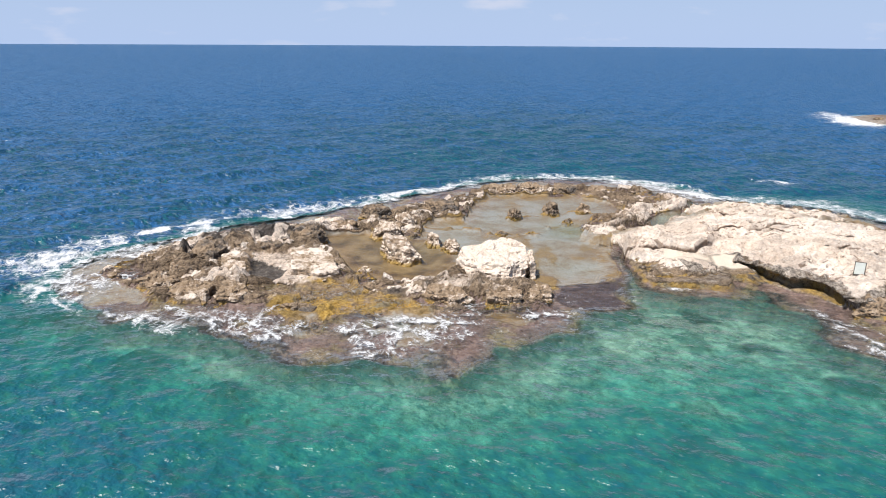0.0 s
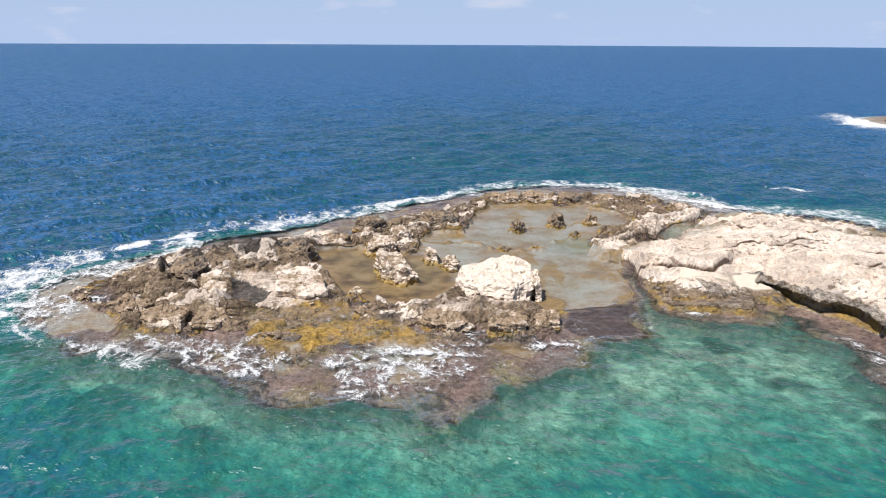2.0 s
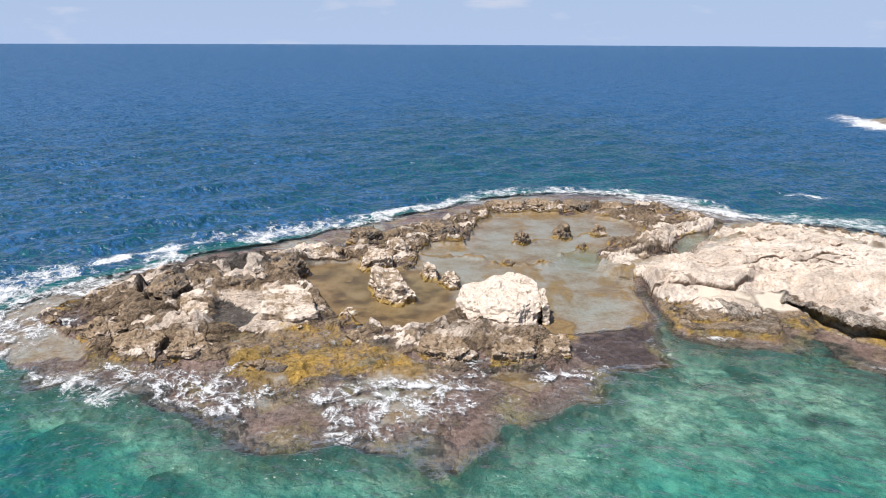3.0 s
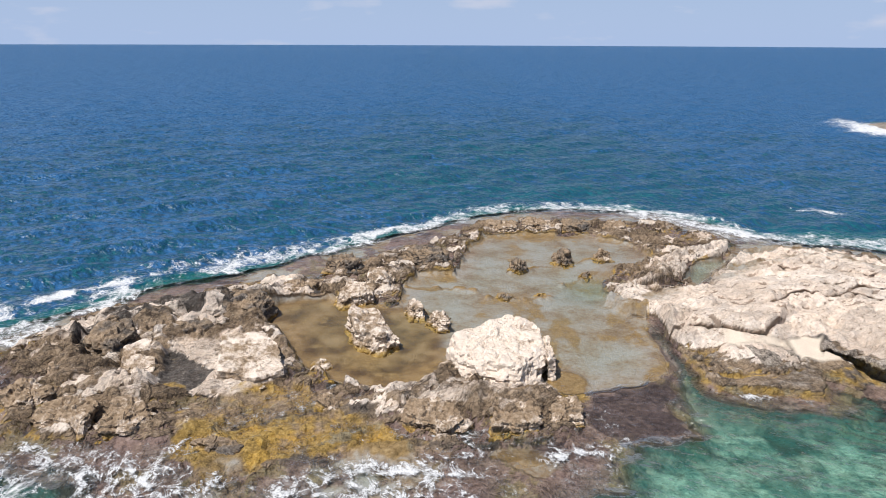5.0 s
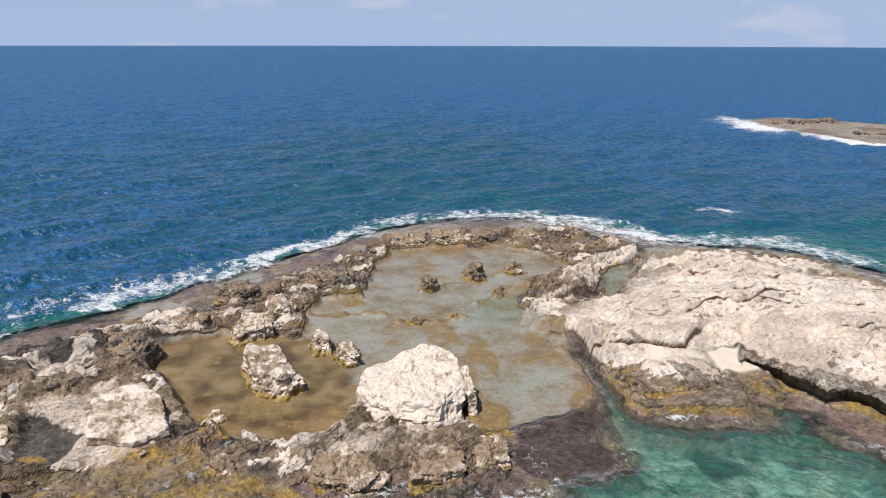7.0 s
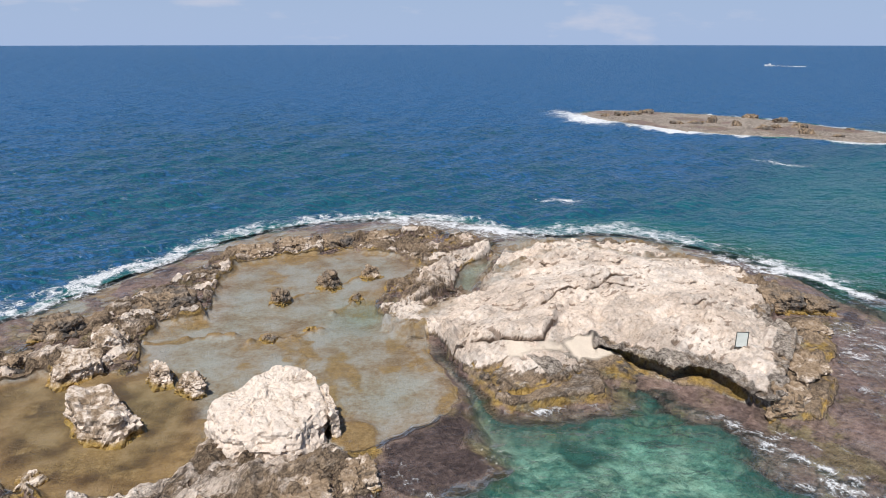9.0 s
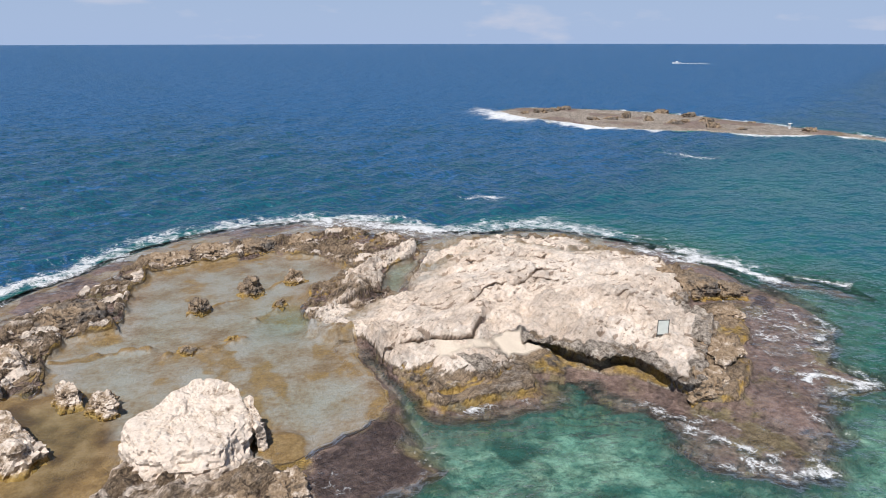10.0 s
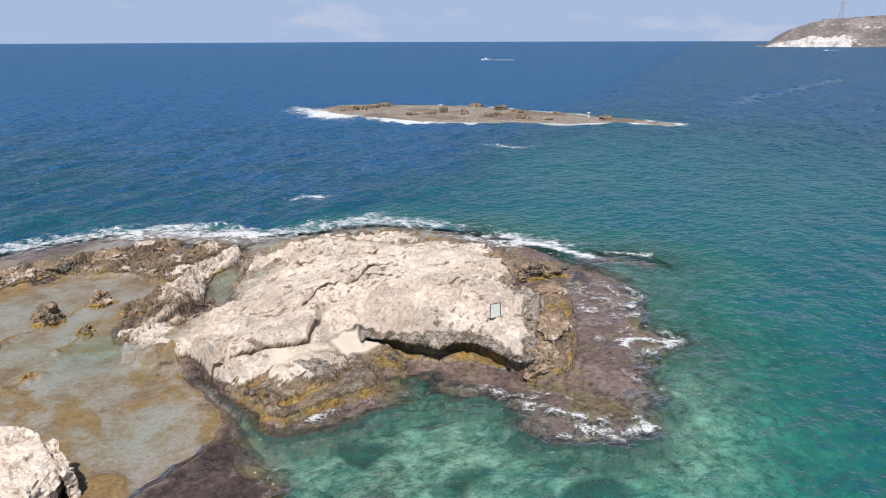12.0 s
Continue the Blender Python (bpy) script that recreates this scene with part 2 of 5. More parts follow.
def ground_material():
    n = Nodes("limestone_ground")
    big, mid, fine, speck, pale, grey, crust, ochre = rock_colours(n)
    a_pale, a_ochre, a_dark = n.split("zone_a")
    a_silt, a_reef, a_sand = n.split("zone_b")
    turf = n.math("ADD", n.math("MULTIPLY", mid, 0.45), n.math("MULTIPLY", grain_of(n), 0.55))
    reef = n.ramp(turf, (0.36, (0.055, 0.038, 0.031)), (0.46, (0.160, 0.112, 0.090)), (0.55, (0.245, 0.178, 0.142)), (0.66, (0.38, 0.30, 0.25)))
    mauve = n.ramp(turf, (0.36, (0.075, 0.049, 0.042)), (0.48, (0.195, 0.135, 0.114)), (0.64, (0.33, 0.245, 0.21)))
    olive = n.ramp(turf, (0.36, (0.070, 0.052, 0.026)), (0.48, (0.20, 0.155, 0.085)), (0.64, (0.33, 0.265, 0.16)))
    tract = n.noise(0.32, 5, 0.62)
    murky = n.ramp(turf, (0.36, (0.024, 0.018, 0.018)), (0.5, (0.062, 0.044, 0.041)), (0.64, (0.13, 0.095, 0.085)))
    reef = n.mix(n.step(tract, 0.50, 0.57), n.mix(n.step(tract, 0.40, 0.46, 1.0, 0.0), reef, olive), mauve)
    reef = n.mix(n.step(a_dark, 0.45, 0.8, 0.0, 0.85), reef, murky)
    brown = n.ramp(n.math("ADD", n.math("MULTIPLY", big, 0.7), n.math("MULTIPLY", fine, 0.3)), (0.41, (0.090, 0.056, 0.026)), (0.5, (0.180, 0.118, 0.050)), (0.58, (0.265, 0.19, 0.10)))
    silt = n.ramp(n.math("ADD", n.math("MULTIPLY", n.noise(0.3, 7, 0.66), 0.65), n.math("MULTIPLY", grain_of(n), 0.35)),
                  (0.36, (0.130, 0.084, 0.040)), (0.43, (0.205, 0.150, 0.092)), (0.49, (0.255, 0.218, 0.165)), (0.57, (0.31, 0.30, 0.268)))
    silt = n.mix(n.step(a_dark, 0.3, 0.7), silt, brown)
    bed = n.ramp(n.math("ADD", n.math("MULTIPLY", n.noise(0.95, 6, 0.66), 0.8), n.math("MULTIPLY", mid, 0.2)),
                 (0.37, (0.10, 0.105, 0.08)), (0.46, (0.40, 0.38, 0.29)), (0.58, (0.74, 0.69, 0.55)))
    bed = n.mix(n.attr("weed").outputs["Fac"], bed, (0.03, 0.03, 0.022))
    warm = n.noise(0.22, 4)
    pale = n.mix(n.step(warm, 0.44, 0.60, 0.0, 0.34), pale, n.ramp(speck, (0.36, (0.42, 0.29, 0.19)), (0.6, (0.70, 0.53, 0.39))))
    lichen = n.step(n.math("ADD", n.math("MULTIPLY", n.noise(0.7, 5, 0.65), 0.6), n.math("MULTIPLY", fine, 0.4)), 0.58, 0.66, 0.0, 0.3)
    pale = n.mix(lichen, pale, grey)
    # pit shading is put into the pale colour as small grey and brown spots
    pale = n.mix(n.step(n.voronoi(1.5, vec=n.warped(1.1, 0.9)), 0.08, 0.17, 0.62, 0.0), pale, grey)
    dents = n.step(n.voronoi(1.0, vec=n.stretch(2.4, 4.2, 3.0, -8)), 0.10, 0.22, 1.0, 0.0)
    dents = n.math("MULTIPLY", dents, n.step(n.noise(0.5, 4), 0.42, 0.56))
    pale = n.mix(n.math("MULTIPLY", dents, 0.7), pale, (0.27, 0.19, 0.125))
    # red-brown stain and painted shade of the pocks and ledge cracks
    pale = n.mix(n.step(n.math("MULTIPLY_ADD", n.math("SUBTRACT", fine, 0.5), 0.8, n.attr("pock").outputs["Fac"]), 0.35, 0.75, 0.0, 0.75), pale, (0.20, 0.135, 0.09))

    patchy = n.noise(0.85, 6, 0.6)

    def edge(mask, by=0.5):
        wob = n.math("SUBTRACT", n.math("ADD", n.math("MULTIPLY", patchy, 0.75), n.math("MULTIPLY", mid, 0.25)), 0.5)
        return n.step(n.math("MULTIPLY_ADD", wob, by * 2, mask), 0.32, 0.68)

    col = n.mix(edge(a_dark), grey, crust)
    col = n.mix(edge(a_pale), col, pale)
    # crust and crevice shade of the cracks are painted together as dark lines
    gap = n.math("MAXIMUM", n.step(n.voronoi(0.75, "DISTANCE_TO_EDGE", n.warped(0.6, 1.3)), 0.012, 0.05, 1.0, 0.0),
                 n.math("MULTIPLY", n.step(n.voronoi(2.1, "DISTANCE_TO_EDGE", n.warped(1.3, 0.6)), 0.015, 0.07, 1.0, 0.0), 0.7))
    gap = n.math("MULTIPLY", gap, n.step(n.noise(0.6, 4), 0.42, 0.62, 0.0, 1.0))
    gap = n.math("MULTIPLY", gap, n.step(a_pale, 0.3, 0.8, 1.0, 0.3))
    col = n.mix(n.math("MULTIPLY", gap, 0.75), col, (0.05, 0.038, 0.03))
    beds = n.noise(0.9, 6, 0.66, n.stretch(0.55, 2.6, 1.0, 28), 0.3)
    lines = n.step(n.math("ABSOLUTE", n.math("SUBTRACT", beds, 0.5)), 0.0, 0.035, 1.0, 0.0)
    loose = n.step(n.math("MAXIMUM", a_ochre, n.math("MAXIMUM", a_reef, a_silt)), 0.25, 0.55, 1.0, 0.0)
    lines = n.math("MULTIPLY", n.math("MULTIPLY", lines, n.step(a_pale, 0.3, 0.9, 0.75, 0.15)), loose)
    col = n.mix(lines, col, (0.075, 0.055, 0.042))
    # dirt in the slab seams, with their shade put into the colour too
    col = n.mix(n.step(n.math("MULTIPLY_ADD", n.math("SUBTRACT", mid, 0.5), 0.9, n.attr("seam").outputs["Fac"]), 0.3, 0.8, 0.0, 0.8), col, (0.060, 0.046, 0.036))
    lichened = n.ramp(speck, (0.38, (0.075, 0.060, 0.048)), (0.47, (0.24, 0.200, 0.160)), (0.55, (0.40, 0.345, 0.285)), (0.66, (0.62, 0.55, 0.465)))
    col = n.mix(edge(n.attr("grey").outputs["Fac"], 0.6), col, lichened)
    col = n.mix(edge(a_reef, 0.4), col, reef)
    col = n.mix(edge(a_silt, 0.3), col, silt)
    film = n.noise(0.42, 6, 0.64)
    gold = n.ramp(speck, (0.34, (0.22, 0.125, 0.022)), (0.5, (0.43, 0.265, 0.055)), (0.66, (0.56, 0.385, 0.12)))
    drab = n.ramp(speck, (0.34, (0.090, 0.070, 0.038)), (0.5, (0.215, 0.175, 0.105)), (0.66, (0.36, 0.305, 0.20)))
    ochre = n.mix(n.math("MULTIPLY", n.step(film, 0.53, 0.62, 0.0, 0.85), n.step(a_silt, 0.2, 0.6, 1.0, 0.1)), n.mix(n.step(film, 0.40, 0.47, 1.0, 0.0), ochre, drab), gold)
    sunk = n.ramp(speck, (0.34, (0.125, 0.080, 0.030)), (0.5, (0.225, 0.150, 0.062)), (0.66, (0.31, 0.225, 0.11)))
    ochre = n.mix(n.step(a_silt, 0.2, 0.6), ochre, sunk)
    col = n.mix(edge(a_ochre, 0.7), col, ochre)
    col = n.mix(edge(a_sand, 0.2), col, n.ramp(fine, (0.3, (0.54, 0.455, 0.36)), (0.7, (0.64, 0.555, 0.445))))
    col = n.mix(n.attr("bed").outputs["Fac"], col, bed)
    pits = n.step(n.voronoi(2.6, vec=n.warped(1.5, 0.5)), 0.05, 0.28)
    h = n.math("ADD", n.math("MULTIPLY", fine, 0.9), n.math("ADD", n.math("MULTIPLY", mid, 1.0), n.math("MULTIPLY", pits, 0.4)))
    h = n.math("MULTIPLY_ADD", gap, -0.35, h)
    h = n.math("MULTIPLY_ADD", dents, -0.7, h)
    h = n.math("MULTIPLY_ADD", n.math("MULTIPLY", n.math("MULTIPLY", beds, loose), n.step(a_pale, 0.3, 0.9, 1.0, 0.4)), 1.6, h)
    h = n.math("MULTIPLY", h, n.math("MULTIPLY", n.step(n.noise(0.3, 3), 0.40, 0.60, 0.65, 1.35), n.math("MULTIPLY", n.step(a_sand, 0.3, 0.8, 1.0, 0.12), n.step(a_silt, 0.3, 0.7, 1.0, 0.3))))
    wet = n.math("MAXIMUM", a_reef, a_silt)
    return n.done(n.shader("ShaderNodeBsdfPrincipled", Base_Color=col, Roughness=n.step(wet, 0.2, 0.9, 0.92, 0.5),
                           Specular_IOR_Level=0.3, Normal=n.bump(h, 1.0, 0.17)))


def boulder_material(name, paleness, ochre_top=0.08):
    """Loose rock: paleness 0 dark crust, 1 bleached; a band of algae where the tide reaches."""
    n = Nodes(name)
    big, mid, fine, speck, pale, grey, crust, ochre = rock_colours(n)
    pale = n.mix(0.3, pale, (0.50, 0.41, 0.325))
    wob = n.math("SUBTRACT", n.math("ADD", n.math("MULTIPLY", mid, 0.3), n.math("MULTIPLY", n.noise(0.8, 6, 0.6), 0.7)), 0.5)
    wob = n.math("MULTIPLY_ADD", n.math("SUBTRACT", fine, 0.5), 0.2, wob)
    col = n.mix(n.step(n.math("MULTIPLY_ADD", wob, 1.7, paleness), 0.35, 0.65), n.mix(n.step(big, 0.38, 0.62), grey, crust) if paleness < 0.25 else grey, pale)
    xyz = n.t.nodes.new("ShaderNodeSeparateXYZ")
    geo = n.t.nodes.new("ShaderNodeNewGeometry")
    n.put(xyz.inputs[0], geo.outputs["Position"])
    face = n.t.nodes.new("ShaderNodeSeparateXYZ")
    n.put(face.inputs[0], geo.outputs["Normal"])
    # steeper faces are mixed towards the darker rock colours
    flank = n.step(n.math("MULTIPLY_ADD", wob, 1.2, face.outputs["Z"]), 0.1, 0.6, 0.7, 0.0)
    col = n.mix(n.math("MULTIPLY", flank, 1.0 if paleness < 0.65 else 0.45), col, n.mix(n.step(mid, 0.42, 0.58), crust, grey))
    band = n.step(n.math("MULTIPLY_ADD", wob, 0.9, xyz.outputs["Z"]), ochre_top - 0.2, ochre_top + 0.2, 1.0, 0.0)
    col = n.mix(band, col, ochre)
    holes = n.step(n.voronoi(1.1, vec=n.warped(0.9, 0.9)), 0.06, 0.2)
    col = n.mix(n.math("MULTIPLY", n.step(holes, 0.0, 1.0, 1.0, 0.0), 0.3), col, grey)
    cracks = n.step(n.voronoi(0.55, "DISTANCE_TO_EDGE", n.warped(0.7, 1.2)), 0.0, 0.03)
    h = n.math("ADD", n.math("MULTIPLY", fine, 0.35), n.math("ADD", n.math("MULTIPLY", mid, 0.9), n.math("ADD", n.math("MULTIPLY", holes, 0.5), n.math("MULTIPLY", cracks, 0.08))))
    return n.done(n.shader("ShaderNodeBsdfPrincipled", Base_Color=col, Roughness=0.93, Specular_IOR_Level=0.2, Normal=n.bump(h, 1.0, 0.14)))


def sea_material():
    """Clear sea water: the bed shows through the shallows, the body scatters teal to deep blue, and foam lies on top."""
    n = Nodes("sea_water")
    depth = n.attr("depth").outputs["Fac"]
    foam = n.attr("foam").outputs["Fac"]
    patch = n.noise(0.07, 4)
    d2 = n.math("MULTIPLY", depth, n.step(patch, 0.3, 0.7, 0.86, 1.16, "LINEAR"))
    # wave-scale light and dark is put into the water's colour through its depth
    wave_tone = n.noise(0.33, 4, 0.6, n.stretch(1.0, 1.4, 1.0, -40))
    d2 = n.math("MULTIPLY", d2, n.step(wave_tone, 0.3, 0.7, 0.82, 1.2, "LINEAR"))
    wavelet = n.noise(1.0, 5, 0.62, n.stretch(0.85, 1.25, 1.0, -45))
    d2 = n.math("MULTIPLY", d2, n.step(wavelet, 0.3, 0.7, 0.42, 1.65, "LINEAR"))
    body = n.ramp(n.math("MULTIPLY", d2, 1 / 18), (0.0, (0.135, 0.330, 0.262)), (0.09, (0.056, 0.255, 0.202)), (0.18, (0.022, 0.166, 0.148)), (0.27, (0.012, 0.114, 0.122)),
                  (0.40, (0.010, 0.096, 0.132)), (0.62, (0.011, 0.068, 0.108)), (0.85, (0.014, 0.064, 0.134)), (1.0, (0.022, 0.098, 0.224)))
    # the same wavelets paint lighter and darker patches into the murk
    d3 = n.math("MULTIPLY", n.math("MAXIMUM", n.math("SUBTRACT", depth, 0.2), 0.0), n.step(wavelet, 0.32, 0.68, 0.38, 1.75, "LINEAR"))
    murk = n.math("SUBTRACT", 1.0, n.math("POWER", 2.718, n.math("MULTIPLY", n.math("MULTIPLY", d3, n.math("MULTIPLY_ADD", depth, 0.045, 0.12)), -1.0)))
    tint = n.mix(n.step(depth, 0.18, 3.0, kind="LINEAR"), (1.0, 1.0, 1.0), (0.28, 0.80, 0.76))
    still = n.attr("still").outputs["Fac"]
    swell = n.noise(0.085, 2, 0.5, n.stretch(0.9, 1.5, 1.0, 16))
    mids = n.noise(0.23, 3, 0.55, n.stretch(0.9, 1.35, 1.0, 10))
    chop = n.noise(0.62, 3, 0.55, n.stretch(0.9, 1.3, 1.0, -20))
    cross = n.noise(1.05, 3, 0.55, n.stretch(0.9, 1.25, 1.0, -48))
    ripple = n.noise(2.4, 3, 0.6)
    sharp_chop = n.math("MULTIPLY", n.math("MULTIPLY", chop, chop), 1.6)
    calm = n.math("MULTIPLY", n.step(depth, 0.05, 1.2, 0.3, 1.0), n.math("MULTIPLY", n.step(depth, 4.5, 9.5, 1.05, 1.15), n.step(depth, 12.0, 20.0, 1.0, 1.35)))
    calm = n.math("MULTIPLY", calm, n.step(still, 0.2, 0.8, 1.0, 0.003))
    waves = n.math("ADD", n.math("MULTIPLY", swell, 3.0), n.math("ADD", n.math("MULTIPLY", mids, 3.2), n.math("ADD", n.math("MULTIPLY", sharp_chop, 0.9), n.math("ADD", n.math("MULTIPLY", cross, 0.50), n.math("MULTIPLY", ripple, 0.14)))))
    waves = n.math("MULTIPLY", waves, calm)
    nrm = n.bump(waves, 1.0, 0.37)
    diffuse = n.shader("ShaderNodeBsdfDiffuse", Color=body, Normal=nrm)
    clear = n.shader("ShaderNodeBsdfTransparent", Color=tint)
    water = n.blend(murk, clear, diffuse)
    gloss = n.shader("ShaderNodeBsdfGlossy", Color=(1.0, 1.0, 1.0), Roughness=0.3, Normal=nrm)
    fres = n.t.nodes.new("ShaderNodeFresnel")
    fres.inputs["IOR"].default_value = 1.33
    n.put(fres.inputs["Normal"], nrm)
    shine = n.math("MULTIPLY", fres.outputs[0], n.math("MULTIPLY", n.step(still, 0.2, 0.8, 0.70, 0.8), n.math("MULTIPLY", n.step(depth, 4.0, 9.0, 1.0, 0.88), n.step(depth, 12.0, 20.0, 1.0, 0.8))))
    water = n.blend(shine, water, gloss)
    spume = n.noise(0.8, 8, 0.72, n.stretch(1.1, 0.9, 1.0, 20), 0.6)
    wisp = n.noise(0.95, 7, 0.68, n.stretch(1.2, 0.9, 1.0, 28), 0.6)
    thread = n.step(n.math("ABSOLUTE", n.math("SUBTRACT", wisp, 0.5)), 0.0, 0.045, 1.0, 0.0)
    fizz = n.noise(5.5, 5, 0.7)
    froth = n.math("ADD", n.math("MULTIPLY", thread, 0.27), n.math("ADD", n.math("MULTIPLY", fizz, 0.42), n.math("MULTIPLY", n.step(spume, 0.28, 0.72, kind="LINEAR"), 0.78)))
    mask = n.step(n.math("ADD", froth, foam), 1.08, 1.50)
    mask = n.math("MULTIPLY", mask, n.step(foam, 0.03, 0.2))
    caps = n.math("MULTIPLY", n.step(n.noise(0.22, 6, 0.6, n.stretch(1.0, 2.0, 1.0, 15)), 0.715, 0.75), n.step(depth, 8.5, 12.0, 0.0, 0.8))
    mask = n.math("MULTIPLY", n.math("MAXIMUM", mask, caps), 0.94)
    white = n.shader("ShaderNodeBsdfDiffuse", Color=n.ramp(froth, (0.4, (0.55, 0.57, 0.58)), (0.9, (0.82, 0.83, 0.83))), Normal=n.bump(froth, 0.7, 0.2))
    return n.done(n.blend(mask, water, white))


def plain(name, col_a, col_b, freq=6.0, rough=0.7, metal=0.0, depth=0.01):
    n = Nodes(name)
    f = n.noise(freq, 5)
    return n.done(n.shader("ShaderNodeBsdfPrincipled", Base_Color=n.ramp(f, (0.3, col_a), (0.7, col_b)), Roughness=rough, Metallic=metal,
                           Normal=n.bump(f, 0.4, depth)))


M_GROUND = ground_material()
M_SEA = sea_material()
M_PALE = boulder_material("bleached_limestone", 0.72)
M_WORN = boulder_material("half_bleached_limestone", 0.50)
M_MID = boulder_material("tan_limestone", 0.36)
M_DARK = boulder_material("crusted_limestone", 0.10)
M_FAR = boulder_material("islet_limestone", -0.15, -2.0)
M_FRAME = plain("sign_frame_metal", (0.05, 0.055, 0.05), (0.10, 0.10, 0.09), 12, 0.5, 0.6)
M_PANEL = plain("sign_panel", (0.56, 0.61, 0.57), (0.66, 0.70, 0.66), 3, 0.45)
M_WHITE = plain("white_paint", (0.70, 0.70, 0.68), (0.80, 0.80, 0.78), 2, 0.5)
M_STEEL = plain("tower_steel", (0.36, 0.27, 0.27), (0.46, 0.38, 0.37), 0.2, 0.5)


# ------------------------------------------------------------------ the island's plan
SHORE_NEAR = [(-34.8, 57.0), (-33.8, 52.8), (-31.4, 49.2), (-28.0, 47.2), (-22.6, 45.6), (-19.0, 44.5), (-15.3, 42.4), (-12.6, 41.4), (-10.9, 40.2),
              (-8.1, 39.2), (-4.4, 40.0), (-1.2, 39.1), (0.7, 37.4), (1.4, 38.8), (3.4, 39.1), (3.9, 41.1), (6.2, 42.2), (7.9, 44.1),
              (9.9, 44.0), (11.3, 48.0), (14.7, 48.7), (15.3, 50.8), (15.7, 53.9), (16.4, 58.6), (17.0, 63.3)]
SHORE_MID = [(17.3, 58.9), (17.4, 55.0), (17.6, 53.0), (19.6, 51.6), (23.2, 50.9), (24.7, 50.7), (26.0, 52.4), (28.1, 55.2), (27.5, 52.0)]
SHORE_RIGHT = [(26.9, 50.0), (27.9, 48.4), (29.0, 47.3), (29.6, 45.6), (28.4, 44.2), (28.6, 42.0), (30.3, 40.4), (30.6, 39.1), (32.1, 39.0),
               (34.5, 39.9), (36.3, 40.1), (38.7, 42.0), (41.1, 43.0), (43.8, 42.4), (45.1, 43.9), (44.6, 45.7), (48.0, 48.2), (51.5, 50.5),
               (53.0, 55.0), (53.8, 61.0), (54.5, 66.0), (53.4, 71.6), (51.5, 77.0), (49.0, 81.4), (45.4, 84.0)]
SHORE_BACK = [(41.0, 84.2), (37.4, 87.3), (33.5, 93.6), (28.6, 98.4), (22.4, 100.3), (16.6, 100.6), (11.3, 99.5), (6.1, 97.3), (2.6, 94.1),
              (-2.5, 89.5), (-5.9, 86.5), (-10.6, 82.0), (-15.2, 78.2), (-20.2, 75.0), (-23.8, 72.2), (-27.3, 67.4), (-31.6, 64.0), (-34.0, 61.0)]
SURF = [(-37.0, 63.0), (-32.5, 68.4), (-29.8, 70.8), (-26.5, 74.0), (-23.0, 77.5), (-18.2, 79.8), (-13.2, 82.5), (-8.0, 87.0), (-2.5, 91.5), (2.5, 95.5), (8.0, 99.5), (14.0, 101.5),
        (20.0, 102.0), (25.0, 100.3), (29.5, 96.7), (33.3, 91.8), (36.4, 87.3), (40.0, 85.4), (45.0, 85.7), (49.7, 83.8), (51.6, 79.2), (54.2, 73.3), (55.0, 67.0), (55.2, 61.0), (55.0, 56.5)]
OUTLIER = [(55.4, 58.2), (54.8, 56.2), (56.8, 54.6), (57.0, 52.6), (58.2, 50.6), (58.8, 53.0), (58.6, 55.9), (57.2, 57.8)]
CRESTS = [[(56.2, 58.4), (57.8, 57.2), (59.0, 55.4), (59.2, 53.4)], [(41.9, 50.3), (40.6, 48.4), (40.2, 46.8)], [(38.4, 44.5), (37.2, 42.9), (36.7, 42.0), (36.9, 41.0)], [(29.9, 43.8), (30.3, 42.3), (31.0, 40.9)],
          [(40.2, 44.9), (41.7, 44.9), (42.5, 43.6), (43.5, 42.7)], [(29.6, 46.1), (29.6, 44.6), (30.3, 43.1)], [(30.9, 45.6), (31.9, 43.9), (33.0, 42.2)],
          [(22.1, 53.0), (23.4, 51.6), (24.8, 51.0)], [(19.3, 53.1), (20.0, 52.4), (21.1, 52.2)], [(-34.1, 52.5), (-30.1, 47.9), (-27.6, 46.6)],
          [(-18.1, 47.4), (-15.6, 46.4), (-12.6, 43.4), (-10.4, 41.0), (-7.6, 40.1), (-5.0, 40.3)], [(-4.9, 44.9), (-3.5, 45.5), (-0.9, 45.3), (0.7, 44.8), (3.7, 45.2)]]
SHORE = SHORE_NEAR + SHORE_MID + SHORE_RIGHT + SHORE_BACK
CRAG = [(-31.6, 56.0), (-27.7, 52.7), (-25.0, 51.1), (-23.5, 48.6), (-21.0, 48.1), (-16.8, 48.0), (-14.6, 47.7), (-12.4, 45.5), (-11.0, 44.4),
        (-8.4, 43.9), (-7.3, 45.6), (-6.0, 47.2), (-3.0, 47.0), (0.8, 47.0), (3.1, 47.3), (8.6, 48.2), (9.6, 50.8), (10.0, 53.9), (14.0, 57.0),
        (16.0, 61.0), (16.0, 68.0), (23.0, 70.0), (34.0, 84.0), (31.5, 89.5), (26.6, 92.8), (19.6, 94.4), (13.1, 94.9), (6.6, 93.2),
        (1.6, 86.6), (-3.6, 81.6), (-6.6, 78.2), (-10.2, 74.8), (-15.6, 72.6), (-19.4, 70.6), (-23.2, 68.0), (-26.2, 65.6), (-29.4, 62.4), (-30.6, 59.1)]
POOL_SMALL_BASIN = [(-14.0, 66.9), (-11.9, 68.6), (-8.7, 69.8), (-5.0, 68.0), (1.5, 66.0), (2.0, 57.8), (-0.2, 54.6), (-2.8, 53.6), (-5.5, 55.0),
                    (-8.4, 56.6), (-9.8, 59.2), (-11.0, 61.8), (-12.3, 62.1)]
